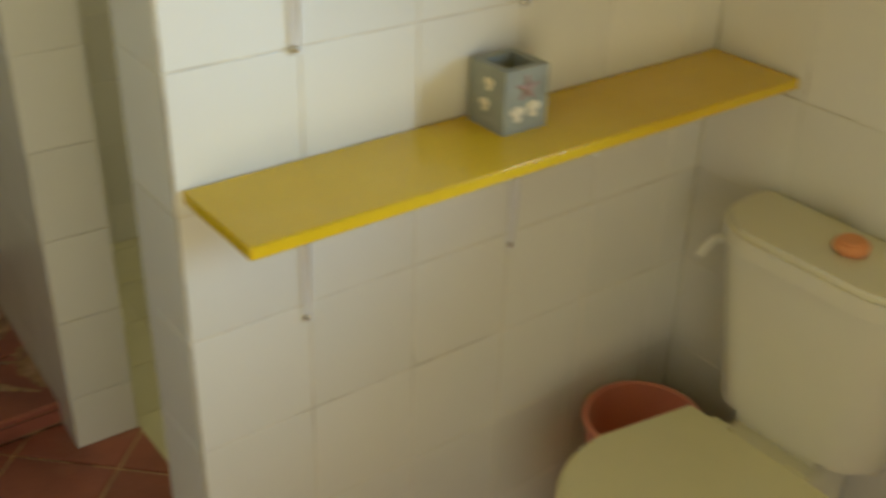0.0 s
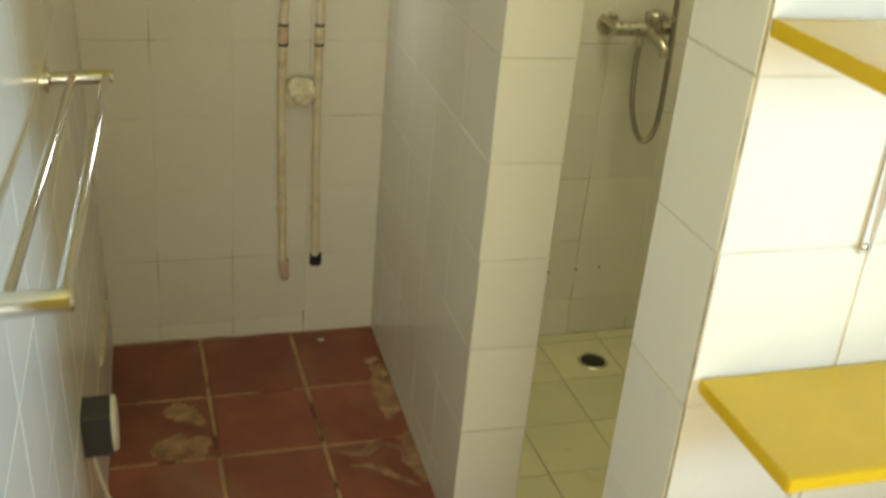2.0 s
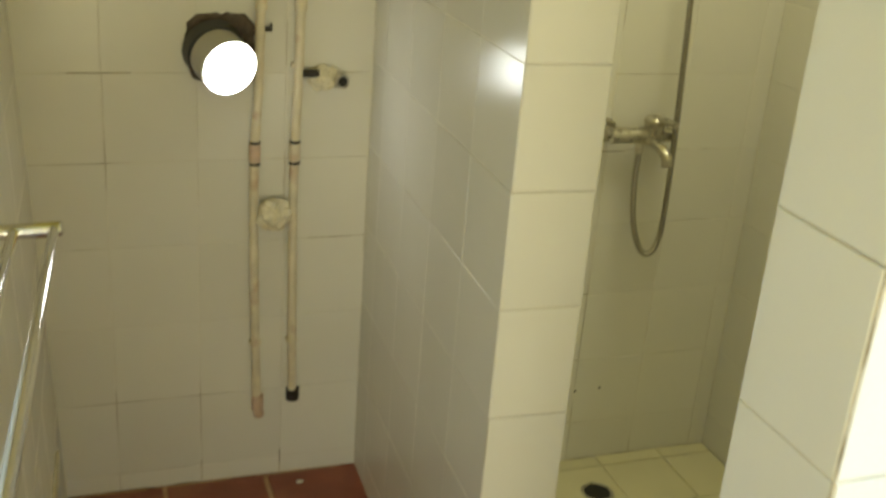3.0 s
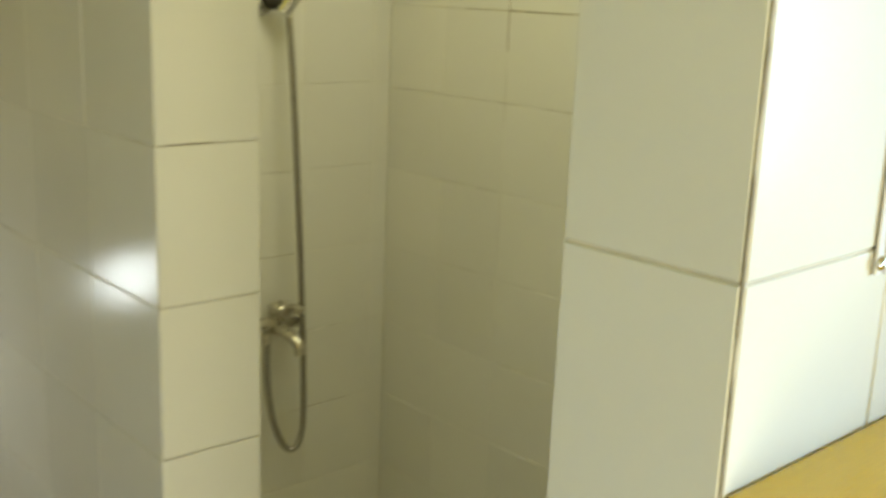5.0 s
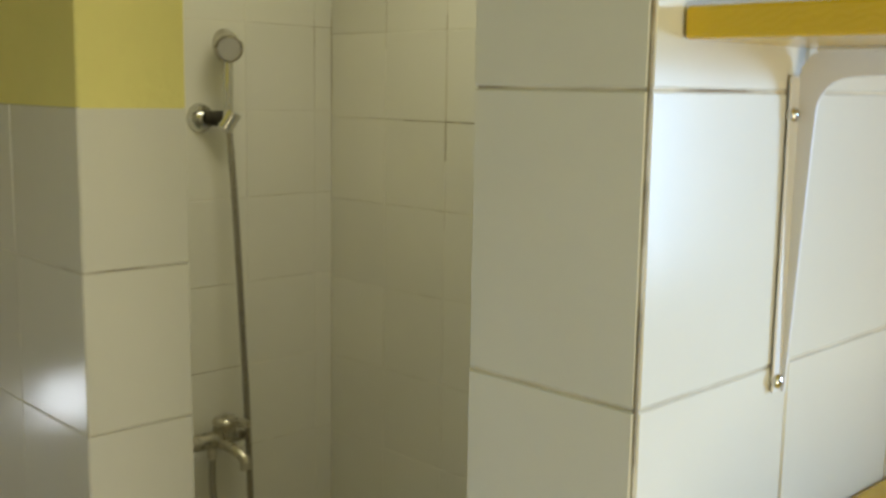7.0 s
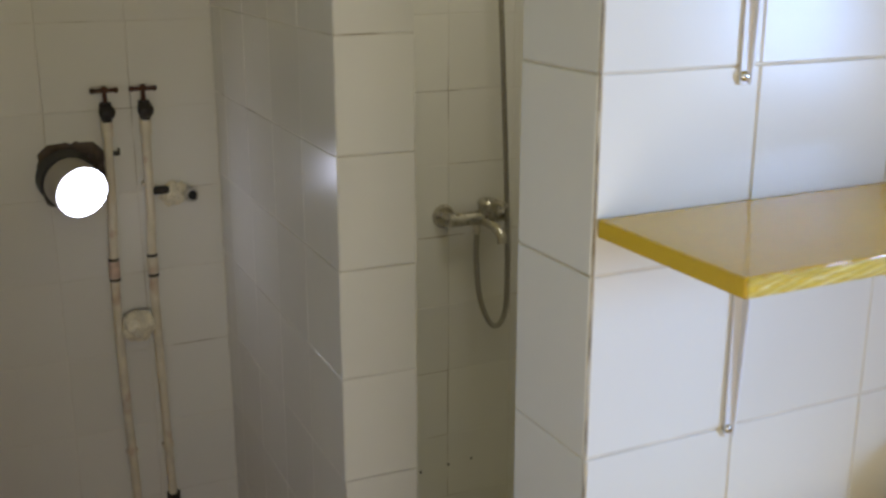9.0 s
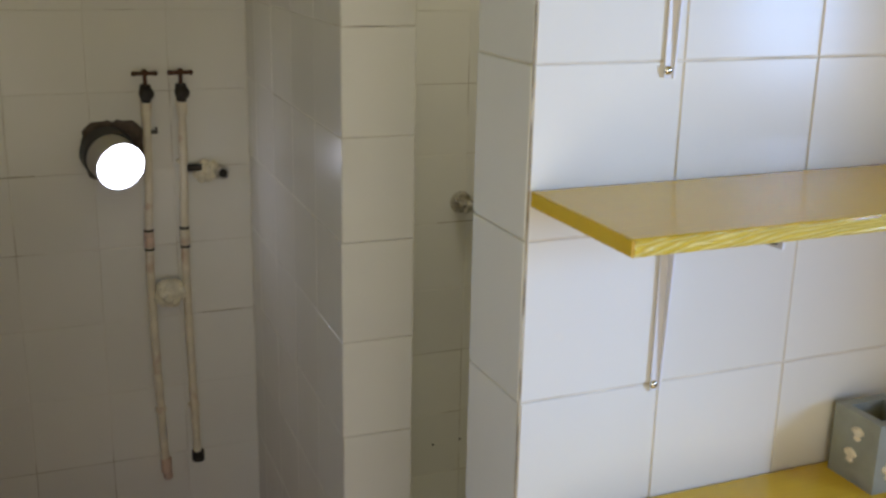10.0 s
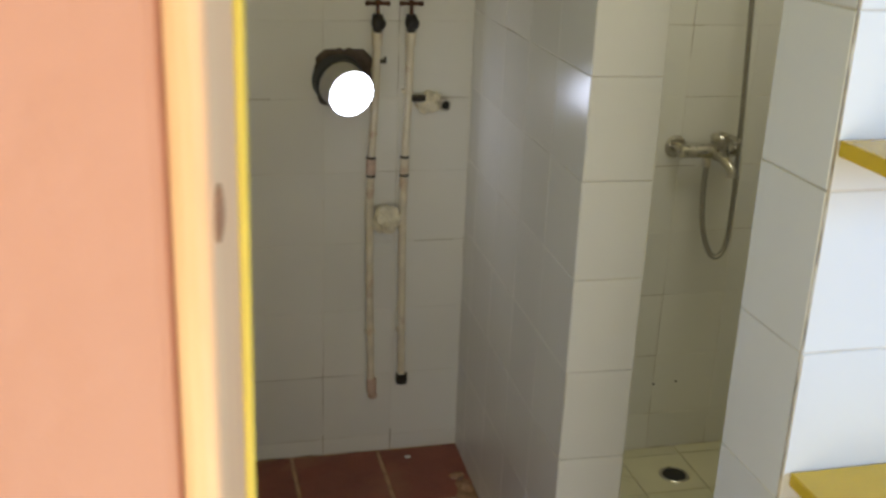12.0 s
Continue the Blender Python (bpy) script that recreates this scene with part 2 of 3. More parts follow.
def smooth_path(points, steps):
    """Points on a Catmull-Rom curve."""
    p = [Vector(q) for q in points]
    p = [2 * p[0] - p[1]] + p + [2 * p[-1] - p[-2]]
    out = []
    for i in range(1, len(p) - 2):
        for k in range(steps):
            t = k / steps
            out.append(0.5 * (2 * p[i] + (p[i + 1] - p[i - 1]) * t + (2 * p[i - 1] - 5 * p[i] + 4 * p[i + 1] - p[i + 2]) * t ** 2
                              + (3 * p[i] - p[i - 1] - 3 * p[i + 1] + p[i + 2]) * t ** 3))
    return out + [p[-2]]


def prism(bm, polygon, axis_from, axis_to, axis="x"):
    """A flat outline drawn out along one axis. The outline is in the other two axes, in order."""
    put = {"x": lambda a, u, v: (a, u, v), "y": lambda a, u, v: (u, a, v), "z": lambda a, u, v: (u, v, a)}[axis]
    lo = [bm.verts.new(put(axis_from, u, v)) for u, v in polygon]
    hi = [bm.verts.new(put(axis_to, u, v)) for u, v in polygon]
    bm.faces.new(lo)
    bm.faces.new(hi[::-1])
    for i in range(len(lo)):
        j = (i + 1) % len(lo)
        bm.faces.new((lo[j], lo[i], hi[i], hi[j]))
    bmesh.ops.recalc_face_normals(bm, faces=bm.faces[:])
    return bm


def part(name, bm, mat, parent=None, label="", smooth=False):
    me = bpy.data.meshes.new(name)
    bmesh.ops.recalc_face_normals(bm, faces=bm.faces[:])
    bm.to_mesh(me)
    bm.free()
    me.materials.append(mat)
    if smooth:
        me.shade_smooth()
        me.set_sharp_from_angle(angle=radians(40))
    ob = new(name, me)
    ob.parent = parent
    return tagged(ob, label)


def thing(name, label, category, at=(0, 0, 0), group="", turn=0, frame_of=None):
    ob = new(name)
    ob.matrix_world = (frame_of or Matrix()) @ pose(*at, 0, 0, turn)
    return tagged(ob, label, category, group)


def B():
    return bmesh.new()


def structure(name, label, category, bm, mat):
    return tagged(part(name, bm, mat), label, category, kind="structure")


# ---- tiles ----
tile_meshes = {}


def tile_mesh(w, h, d, mat, gap, bevel=0.0012):
    key = (round(w, 3), round(h, 3), d, mat.name, gap)
    if key not in tile_meshes:
        x, y = w / 2 - gap / 2, h / 2 - gap / 2
        v = [(-x, 0, -y), (x, 0, -y), (x, 0, y), (-x, 0, y)]
        v += [(a, -d + bevel, c) for a, _, c in v]
        xi, yi = x - bevel, y - bevel
        v += [(-xi, -d, -yi), (xi, -d, -yi), (xi, -d, yi), (-xi, -d, yi)]
        f = [(8, 9, 10, 11)]
        for s in (0, 4):
            f += [(s + i, s + (i + 1) % 4, s + 4 + (i + 1) % 4, s + 4 + i) for i in range(4)]
        me = bpy.data.meshes.new("tile")
        me.from_pydata(v, [], f)
        me.materials.append(mat)
        tile_meshes[key] = me
    return tile_meshes[key]


DEPTH = 0.0035


def tile_field(parent, origin, turn, us, vs, mat=None, gap=0.002, skip=None, frame_of=None):
    """Tiles on an upright face. Turn 0 faces -y; u runs along the face, v up; the faces of the tiles lie in the plane through origin."""
    base = (frame_of or Matrix()) @ pose(*origin, 0, 0, turn)
    for u0, u1 in zip(us, us[1:]):
        for v0, v1 in zip(vs, vs[1:]):
            if u1 - u0 < 0.008 or v1 - v0 < 0.008 or (skip and skip((u0 + u1) / 2, (v0 + v1) / 2)):
                continue
            ob = new("tile", tile_mesh(u1 - u0, v1 - v0, DEPTH, mat or TILE, gap))
            ob.parent = parent
            ob.matrix_world = base @ pose((u0 + u1) / 2, DEPTH + random.uniform(-0.0004, 0.0004), (v0 + v1) / 2, random.uniform(-0.22, 0.22), 0, random.uniform(-0.22, 0.22))


def steps(start, stop, size, offset):
    """Breaks from start to stop with whole pieces whose joints fall on offset."""
    k = math.ceil((start - offset) / size + 1e-6)
    out = [start]
    while offset + k * size < stop - 0.004:
        if offset + k * size - out[-1] > 0.012:
            out.append(offset + k * size)
        k += 1
    return out + [stop]


def clip_polygon(poly, a, b):
    """The part of a convex outline to the left of the line from a to b."""
    def side(p):
        return (b[0] - a[0]) * (p[1] - a[1]) - (b[1] - a[1]) * (p[0] - a[0])
    out = []
    for i, p in enumerate(poly):
        q = poly[(i + 1) % len(poly)]
        sp, sq = side(p), side(q)
        if sp >= 0:
            out.append(p)
        if sp * sq < 0:
            t = sp / (sp - sq)
            out.append((p[0] + t * (q[0] - p[0]), p[1] + t * (q[1] - p[1])))
    return out


def floor_piece(name, poly, z0, z1, mat, parent, bevel=0.003):
    cx, cy = sum(p[0] for p in poly) / len(poly), sum(p[1] for p in poly) / len(poly)
    n = len(poly)
    v = [(x - cx, y - cy, z0) for x, y in poly] + [(x - cx, y - cy, z1 - bevel) for x, y in poly]
    for x, y in poly:
        d = math.hypot(x - cx, y - cy)
        k = 1 - bevel * 1.3 / max(d, 0.01)
        v.append(((x - cx) * k, (y - cy) * k, z1))
    f = [tuple(range(2 * n, 3 * n))]
    for s in (0, n):
        f += [(s + i, s + (i + 1) % n, s + n + (i + 1) % n, s + n + i) for i in range(n)]
    me = bpy.data.meshes.new(name)
    me.from_pydata(v, [], f)
    me.materials.append(mat)
    ob = new(name, me)
    ob.parent = parent
    ob.location = (cx, cy, random.uniform(-0.0008, 0.0008))
    return ob


# ---- plan ----
LEFT, RIGHT, BACK, FRONT, CEIL = -0.69, 1.06, 1.72, -2.2, 2.5
WALL = 0.147                        # thickness of the shelf wall
PX0, PX1, PY = 0.034, 0.177, 0.812   # shower partition
LEAN = pose(-0.71, 0, 0, 0, -2.4, -1.9)   # face of the left wall, slightly out of plumb
ZK = 1.565                          # a joint of the shelf wall
ZP = 1.339                          # a joint of the partition
ALCOVE = 0.062
SHOWER = -0.02
SHR = 1.14                          # right wall of the shower
SKEW = pose(PX0, PY, 0, 0, 0, -1.75) @ pose(-PX0, -PY, 0)   # the partition stands slightly askew
STEP_Y = 0.925
T = DEPTH
TP = 0.35 * DEPTH                   # shallower joints of the better grouted walls

# ---- walls ----
bm = B()
box(bm, 0.55 * T, 0.55 * T, -0.1, SHR + 0.118, WALL - T, 2.365)
wall_shelf = structure("wall_shelf", "white tiled wall carrying three yellow shelves", "wall", bm, GROUT)
bm = B()
box(bm, PX0 + TP, PY + T, -0.1, PX1 - TP, BACK + 0.012, 1.735)
partition = structure("wall_partition", "narrow white tiled partition beside the shower", "wall", bm, PALE_GROUT)
partition.matrix_world = SKEW
bm = B()
box(bm, PX0 + 0.001, PY + 0.001, 1.728, PX1 - 0.001, BACK + 0.012, 2.2, 0.004)
partition_top = structure("wall_partition_top", "pale yellow painted top of the partition", "wall", bm, YELLOW_WALL)
partition_top.matrix_world = SKEW
bm = B()
box(bm, LEFT - 0.15, BACK + TP, -0.1, RIGHT + 0.2, BACK + 0.16, 1.915)
box(bm, PX1 - 0.05, BACK + TP, 1.915, RIGHT + 0.2, BACK + 0.16, 2.3)
wall_back = structure("wall_back", "white tiled back wall with old pipes", "wall", bm, PALE_GROUT)
bm = B()
box(bm, LEFT - 0.15, BACK + 0.002, 1.917, PX1 - 0.052, BACK + 0.16, CEIL)
box(bm, PX1 - 0.05, BACK + 0.002, 2.302, RIGHT + 0.2, BACK + 0.16, CEIL)
structure("wall_back_top", "pale yellow painted wall above the tiles", "wall", bm, YELLOW_WALL)
bm = B()
box(bm, -0.15, -0.45, -0.1, -T, BACK + 0.03, 1.915)
wall_left = structure("wall_left", "white tiled wall with a chrome towel rack", "wall", bm, PALE_GROUT)
wall_left.matrix_world = LEAN
bm = B()
box(bm, -0.15, -0.45, 1.917, -0.002, BACK + 0.03, CEIL + 0.02)
wall_left_top = structure("wall_left_top", "pale yellow painted wall above the tiles", "wall", bm, YELLOW_WALL)
wall_left_top.matrix_world = LEAN
bm = B()
box(bm, RIGHT + TP, -0.72, -0.1, RIGHT + 0.2, 0.003, 2.32)
wall_right = structure("wall_right", "white tiled wall behind the toilet", "wall", bm, PALE_GROUT)
bm = B()
box(bm, SHR + TP, WALL - 0.02, -0.1, SHR + 0.12, BACK + 0.01, 2.32)
wall_shower = structure("wall_shower", "white tiled shower wall with blackened joints", "wall", bm, PALE_GROUT)
bm = B()
box(bm, RIGHT + 0.002, -0.72, 2.322, RIGHT + 0.2, 0.003, CEIL)
box(bm, SHR + 0.002, 0.003, 2.322, SHR + 0.12, BACK, CEIL)
structure("wall_right_top", "pale yellow painted wall above the tiles", "wall", bm, YELLOW_WALL)
# unseen wall; the window edge trims the daylight on the shelf wall
bm = B()
box(bm, RIGHT, FRONT, -0.1, RIGHT + 0.2, -1.6, CEIL)
box(bm, RIGHT, -1.6, 2.0, RIGHT + 0.2, -0.72, CEIL)
box(bm, RIGHT, -1.6, -0.1, RIGHT + 0.2, -0.72, 1.2)
structure("wall_right_front", "off-white wall with an open window to daylight", "wall", bm, WHITE_WALL)
# return, lobby and front walls are unseen, added to close the space
bm = B()
box(bm, -1.5, -0.45, -0.1, LEFT - 0.12, -0.3, CEIL)
structure("wall_return", "off-white painted return wall", "wall", bm, WHITE_WALL)
bm = B()
box(bm, -1.65, FRONT, -0.1, -1.5, -0.3, CEIL)
structure("wall_lobby", "off-white painted lobby wall", "wall", bm, WHITE_WALL)
# the doorway is added to let the front fill in
bm = B()
box(bm, -1.65, FRONT - 0.15, -0.1, -1.35, FRONT, CEIL)
box(bm, -0.15, FRONT - 0.15, -0.1, RIGHT + 0.2, FRONT, CEIL)
box(bm, -1.35, FRONT - 0.15, 2.2, -0.15, FRONT, CEIL)
structure("wall_front", "unseen off-white wall with an added doorway that lets in fill light", "wall", bm, WHITE_WALL)
# unseen ceiling; its opening is added so the roof fill reaches the shower
bm = B()
box(bm, -1.65, FRONT - 0.15, CEIL, RIGHT + 0.2, 0.58, CEIL + 0.12)
box(bm, -1.65, 1.22, CEIL, RIGHT + 0.2, BACK + 0.16, CEIL + 0.12)
box(bm, -1.65, 0.58, CEIL, 0.35, 1.22, CEIL + 0.12)
box(bm, 0.89, 0.58, CEIL, RIGHT + 0.2, 1.22, CEIL + 0.12)
structure("ceiling", "pale yellow painted ceiling with an added opening for a fill lamp", "ceiling", bm, YELLOW_WALL)
bm = B()
box(bm, -80, -80, -0.3, 80, 80, -0.12)
structure("ground", "pale paved ground outside", "ground", bm, GROUND)
bm = B()
box(bm, -1.65, FRONT - 0.15, -0.12, RIGHT + 0.2, BACK + 0.16, -0.032)
structure("floor_slab", "concrete slab under the floor tiles", "floor", bm, MORTAR)
bm = B()
prism(bm, [(-1.5, FRONT), (RIGHT, FRONT), (RIGHT, T), (T, T), (T, WALL - T), (0.183, WALL - T), (0.183, PY + 0.01), (PX1 - 0.01, PY + 0.01), (PX1 - 0.01, STEP_Y), (LEFT - 0.03, STEP_Y), (LEFT - 0.03, -0.45), (-1.5, -0.45)], -0.032, -0.006, "z")
floor_main = structure("floor", "reddish terracotta floor tiles laid diagonally", "floor", bm, MORTAR)
bm = B()
box(bm, LEFT - 0.02, STEP_Y + 0.008, -0.03, PX0 + 0.06, BACK + T, ALCOVE - 0.0035)
floor_alcove = structure("floor_alcove", "raised step of worn terracotta tiles", "floor", bm, MORTAR)
bm = B()
box(bm, 0.0, WALL - T, -0.034, SHR + T, BACK + T, SHOWER - 0.005)
floor_shower = structure("floor_shower", "cream tiled shower floor", "floor", bm, GROUT)

# ---- shelves ----
def bracket(parent, x, z, reach):
    """A white pressed-steel bracket with tapering legs, its back at y = 0 and its top at z."""
    arc = [k * math.pi / 12 for k in range(7)]
    inner = [(-0.017 - 0.026 * (1 - math.sin(a)), -0.02 - 0.026 * (1 - math.cos(a))) for a in arc]
    outer = [(-0.003 - 0.02 * (1 - math.sin(a)), -0.002 - 0.02 * (1 - math.cos(a))) for a in arc]
    outline = outer + [(-0.003, -0.25), (-0.0065, -0.25)] + inner[::-1] + [(-reach, -0.012), (-reach, -0.002)]
    bm = B()
    prism(bm, [(y, z + v) for y, v in outline], x + 0.0055, x + 0.0085)
    box(bm, x - 0.006, -0.0042, z - 0.25, x + 0.0085, -0.0018, z - 0.02, 0.001, 1)
    rod(bm, (x - 0.001, 0, z - 0.047), (x - 0.001, -0.002, z - 0.047), 0.004, segments=10)
    rod(bm, (x - 0.001, 0, z - 0.241), (x - 0.001, -0.002, z - 0.241), 0.004, segments=10)
    box(bm, x - 0.0085, -reach, z - 0.0035, x + 0.0085, -0.022, z - 0.0008, 0.001, 1)
    ob = part("bracket", bm, BRACKET_WHITE, parent, "white enamelled steel bracket")
    for zz in (z - 0.241, z - 0.047):
        bm = B()
        ball(bm, (x - 0.0015, -0.0048, zz), 0.0055, 0.004, 0.0055, 12, 8)
        part("screw", bm, CHROME, ob, "round steel screw head", True)
    # a dark ball stands in for the hole at the arm's end
    bm = B()
    ball(bm, (x, -reach + 0.008, z - 0.0045), 0.0055, 0.0055, 0.004, 10, 6)
    part("arm_end_dot", bm, BLACK_METAL, ob, "small dark dot for the hole in the bracket arm's end", True)
    return ob


def shelf(top, depth, thick, x0, xs, label, edge_paint):
    ob = thing("wall_shelf_board", label, "shelf", (0, 0, 0), "yellow shelves")
    bm = B()
    box(bm, x0, -depth, top - thick, RIGHT - 0.006, -0.002, top, 0.0025)
    part("board", bm, SHELF_PAINT, ob)
    bm = B()
    box(bm, x0 + 0.0015, -depth - 0.0016, top - thick + 0.0012, RIGHT - 0.0075, -depth + 0.0005, top - 0.0012, 0.0008, 1)
    part("front_edge", bm, edge_paint, ob)
    for x in xs:
        bracket(ob, x, top - thick, depth * 0.94)
    return ob


shelf(1.005, 0.188, 0.019, 0.011, (0.187, 0.585), "yellow glossy painted wooden shelf above the toilet", SHELF_PAINT)
shelf(1.425, 0.215, 0.019, 0.003, (0.187, 0.585), "yellow painted wooden shelf with visible grain", SHELF_EDGE)
shelf(1.816, 0.205, 0.02, 0.03, (0.172, 0.585), "yellow painted wooden shelf high on the tiled wall", SHELF_PAINT)


def shell_box(x, y, z, label):
    """A square stone pot with shells stuck on its faces."""
    ob = thing("stone_pot", label, "pot", (x, y, z), "stone pots")
    w, h, t = 0.041, 0.098, 0.014
    bm = B()
    for s in (-1, 1):
        box(bm, s * w - (t if s > 0 else 0), -w, 0, s * w + (0 if s > 0 else t), w, h)
        box(bm, -w + t, s * w - (t if s > 0 else 0), 0, w - t, s * w + (0 if s > 0 else t), h)
    box(bm, -w + t, -w + t, 0, w - t, w - t, 0.045)
    bmesh.ops.remove_doubles(bm, verts=bm.verts, dist=1e-5)
    part("pot_body", bm, STONE_BOX, ob)
    for u, v, axis in ((-0.004, 0.068, 0), (0.004, 0.034, 0), (-0.016, 0.026, 1), (0.014, 0.03, 1)):
        bm = B()
        c = (-w, u, v) if axis == 0 else (u, -w, v)
        big = 0.010 if axis == 0 else 0.0125
        for k in range(-2, 3):
            a = k * 0.42
            tip = Vector((0, math.sin(a), math.cos(a))) if axis == 0 else Vector((math.sin(a), 0, math.cos(a)))
            end = Vector(c) + tip * big
            rod(bm, Vector(c) - tip * big * 0.7, end, big * 0.22, big * 0.36, 8)
            ball(bm, end, big * 0.36, u=8, v=6)
        part("shell", bm, SHELL, ob, "cream scallop shell", True)
    bm = B()
    for k in range(5):
        a = math.pi / 2 + k * 2 * math.pi / 5
        rod(bm, (0, -w - 0.001, 0.068), (0.02 * math.cos(a), -w - 0.001, 0.068 + 0.02 * math.sin(a)), 0.0055, 0.002, 8)
    part("starfish", bm, STARFISH, ob, "dull pink starfish")
    return ob


shell_box(0.513, -0.06, 1.005, "grey-green stone pot with shells on the lower shelf")
# this pot is never in view; added to cast the wall shadow
shell_box(0.665, -0.075, 1.425, "unseen stone pot added for its shadow above the middle shelf")

# ---- towel rack on the left wall ----
rack = thing("towel_rack", "polished chrome towel rack with two bars on tiles", "towel rack", frame_of=LEAN)
RACK = ((-0.03, 1.174, 0.1), (0.9, 1.08, 0.108))
for y, z, reach in RACK:
    bm = B()
    rod(bm, (0, y, z), (0.007, y, z), 0.024, segments=28)
    rod(bm, (0.007, y, z), (0.01, y, z), 0.024, 0.018, segments=28)
    part("rosette", bm, CHROME, rack, smooth=True)
    bm = B()
    rod(bm, (0.009, y, z), (reach - 0.003, y, z), 0.0115, segments=24)
    rod(bm, (reach - 0.003, y, z), (reach, y, z), 0.0115, 0.009, segments=24)
    part("arm", bm, CHROME, rack, smooth=True)
for k in (0.4, 0.9):
    bm = B()
    rod(bm, *[(reach * k, y, z) for y, z, reach in RACK], 0.0075, segments=20)
    part("bar", bm, CHROME, rack, smooth=True)

# white wall holder
holder = thing("wall_holder", "small white plastic holder on the tiled wall", "holder", (0, -0.275, 1.315), frame_of=LEAN)
bm = B()
outline = [(0.022 * math.cos(a), (0.036 if math.sin(a) >= 0 else -0.036) + 0.022 * math.sin(a)) for a in [k * math.pi / 9 for k in range(18)]]
prism(bm, outline, 0.0005, 0.012)
bmesh.ops.bevel(bm, geom=bm.edges[:], offset=0.002, segments=2, affect="EDGES")
part("back_plate", bm, WHITE_PLASTIC, holder)
bm = B()
box(bm, 0.012, -0.011, -0.03, 0.019, 0.011, 0.04, 0.003)
part("clip", bm, WHITE_PLASTIC, holder)

# junction box with a hanging cable
jbox = thing("junction_box", "dark grey box with white cover and hanging cable", "junction box", (0, 0.78, 0.465), frame_of=LEAN)
bm = B()
box(bm, 0.0005, -0.036, -0.043, 0.052, 0.036, 0.043, 0.003)
part("box_body", bm, DARK_GREY, jbox)
bm = B()
rod(bm, (0.0522, 0, 0.004), (0.06, 0, 0.004), 0.052, 0.049, 28)
part("cover", bm, WHITE_PLASTIC, jbox, "round white plastic cover")
bm = B()
tube(bm, smooth_path([(0.012, 0.01, -0.046), (0.014, 0.012, -0.1), (0.03, 0.03, -0.2), (0.05, 0.05, -0.27), (0.042, 0.06, -0.32), (0.03, 0.1, -0.375)], 6), 0.0032, 8)
part("cable", bm, WHITE_PLASTIC, jbox, "thin white cable", True)

# filler strip on the left wall
bm = B()
rng = random.Random(4)
outline = []
for k in range(30):
    a = 2 * math.pi * k / 30
    outline.append((0.17 * math.cos(a) * rng.uniform(0.92, 1.05), 0.022 * math.sin(a) * rng.uniform(0.6, 1.2)))
prism(bm, outline, -0.001, 0.006)
patch = part("filler_patch", bm, PLASTER)
patch.matrix_world = LEAN @ pose(0, 1.43, 0.285, -4)
tagged(patch, "pale filler strip smeared on the tiled wall", "filler patch")

# ---- pipes on the back wall ----
def stop_tap(x, z, label):
    ob = thing("stop_tap", label, "tap", (x, BACK - 0.02, z), "stop taps")
    bm = B()
    rod(bm, (0, 0, 0.0), (0, 0, 0.026), 0.0125, 0.015, 10)
    rod(bm, (0, 0, 0.026), (0, 0, 0.045), 0.017, 0.013, 6)
    rod(bm, (0, -0.012, 0.02), (0, 0.018, 0.02), 0.009, segments=10)
    ball(bm, (0.002, -0.004, 0.022), 0.019, 0.015, 0.018, 10, 8)
    part("tap_body", bm, BLACK_METAL, ob)
    bm = B()
    rod(bm, (0, 0, 0.04), (0, 0, 0.075), 0.005, segments=10)
    rod(bm, (-0.026, 0, 0.072), (0.026, 0, 0.072), 0.0048, segments=8)
    ball(bm, (-0.026, 0, 0.072), 0.0065, u=8, v=6)
    ball(bm, (0.026, 0, 0.072), 0.0065, u=8, v=6)
    ball(bm, (0, 0, 0.074), 0.009, u=8, v=6)
    part("tap_handle", bm, RUST, ob, "rusty cross handle")
    return ob


def wall_pipe(x, bend, bottom, capped, label):
    ob = thing("water_pipe", label, "pipe", (0, 0, 0), "water pipes")
    y = BACK - 0.018
    bm = B()
    tube(bm, smooth_path([(x, y, 1.31), (x + bend * 0.3, y, 1.1), (x + bend, y, 0.93), (x + bend, y, 0.7), (x + bend * 0.2, y, bottom)], 6), 0.0105, 14)
    part("tube", bm, OLD_PIPE, ob, smooth=True)
    for z in (0.955, 0.905):
        bm = B()
        rod(bm, (x + bend * 0.95, y, z - 0.003), (x + bend * 0.95, y, z + 0.003), 0.0125, segments=14)
        part("joint_ring", bm, BLACK_METAL, ob)
    bm = B()
    rod(bm, (x + bend * 0.95, y, 0.91), (x + bend * 0.95, y, 0.95), 0.0128, segments=14)
    part("sleeve", bm, OLD_PIPE if capped else PINK_SLEEVE, ob)
    bm = B()
    rod(bm, (x, y, 1.25), (x, y, 1.303), 0.0135, segments=14)
    part("collar", bm, OLD_PIPE, ob)
    for z in (0.45, 1.13):
        bm = B()
        box(bm, x + bend * 0.5 - 0.014, y - 0.003, z - 0.005, x + bend * 0.5 + 0.014, BACK - 0.001, z + 0.005, 0.002)
        part("clip", bm, OLD_PIPE, ob)
    if capped:
        bm = B()
        rod(bm, (x, y, bottom - 0.024), (x, y, bottom + 0.004), 0.0165, segments=12)
        part("end_cap", bm, BLACK_METAL, ob, "black end cap")
    else:
        bm = B()
        rod(bm, (x, y, bottom - 0.02), (x, y, bottom + 0.02), 0.014, segments=8)
        ball(bm, (x + 0.003, y - 0.004, bottom - 0.03), 0.013, u=10, v=8)
        rod(bm, (x, y, bottom), (x, BACK, bottom - 0.01), 0.011, segments=10)
        hook = B()
        box(hook, x + 0.008, y - 0.006, 1.205, x + 0.024, BACK - 0.001, 1.212, 0.001, 1)
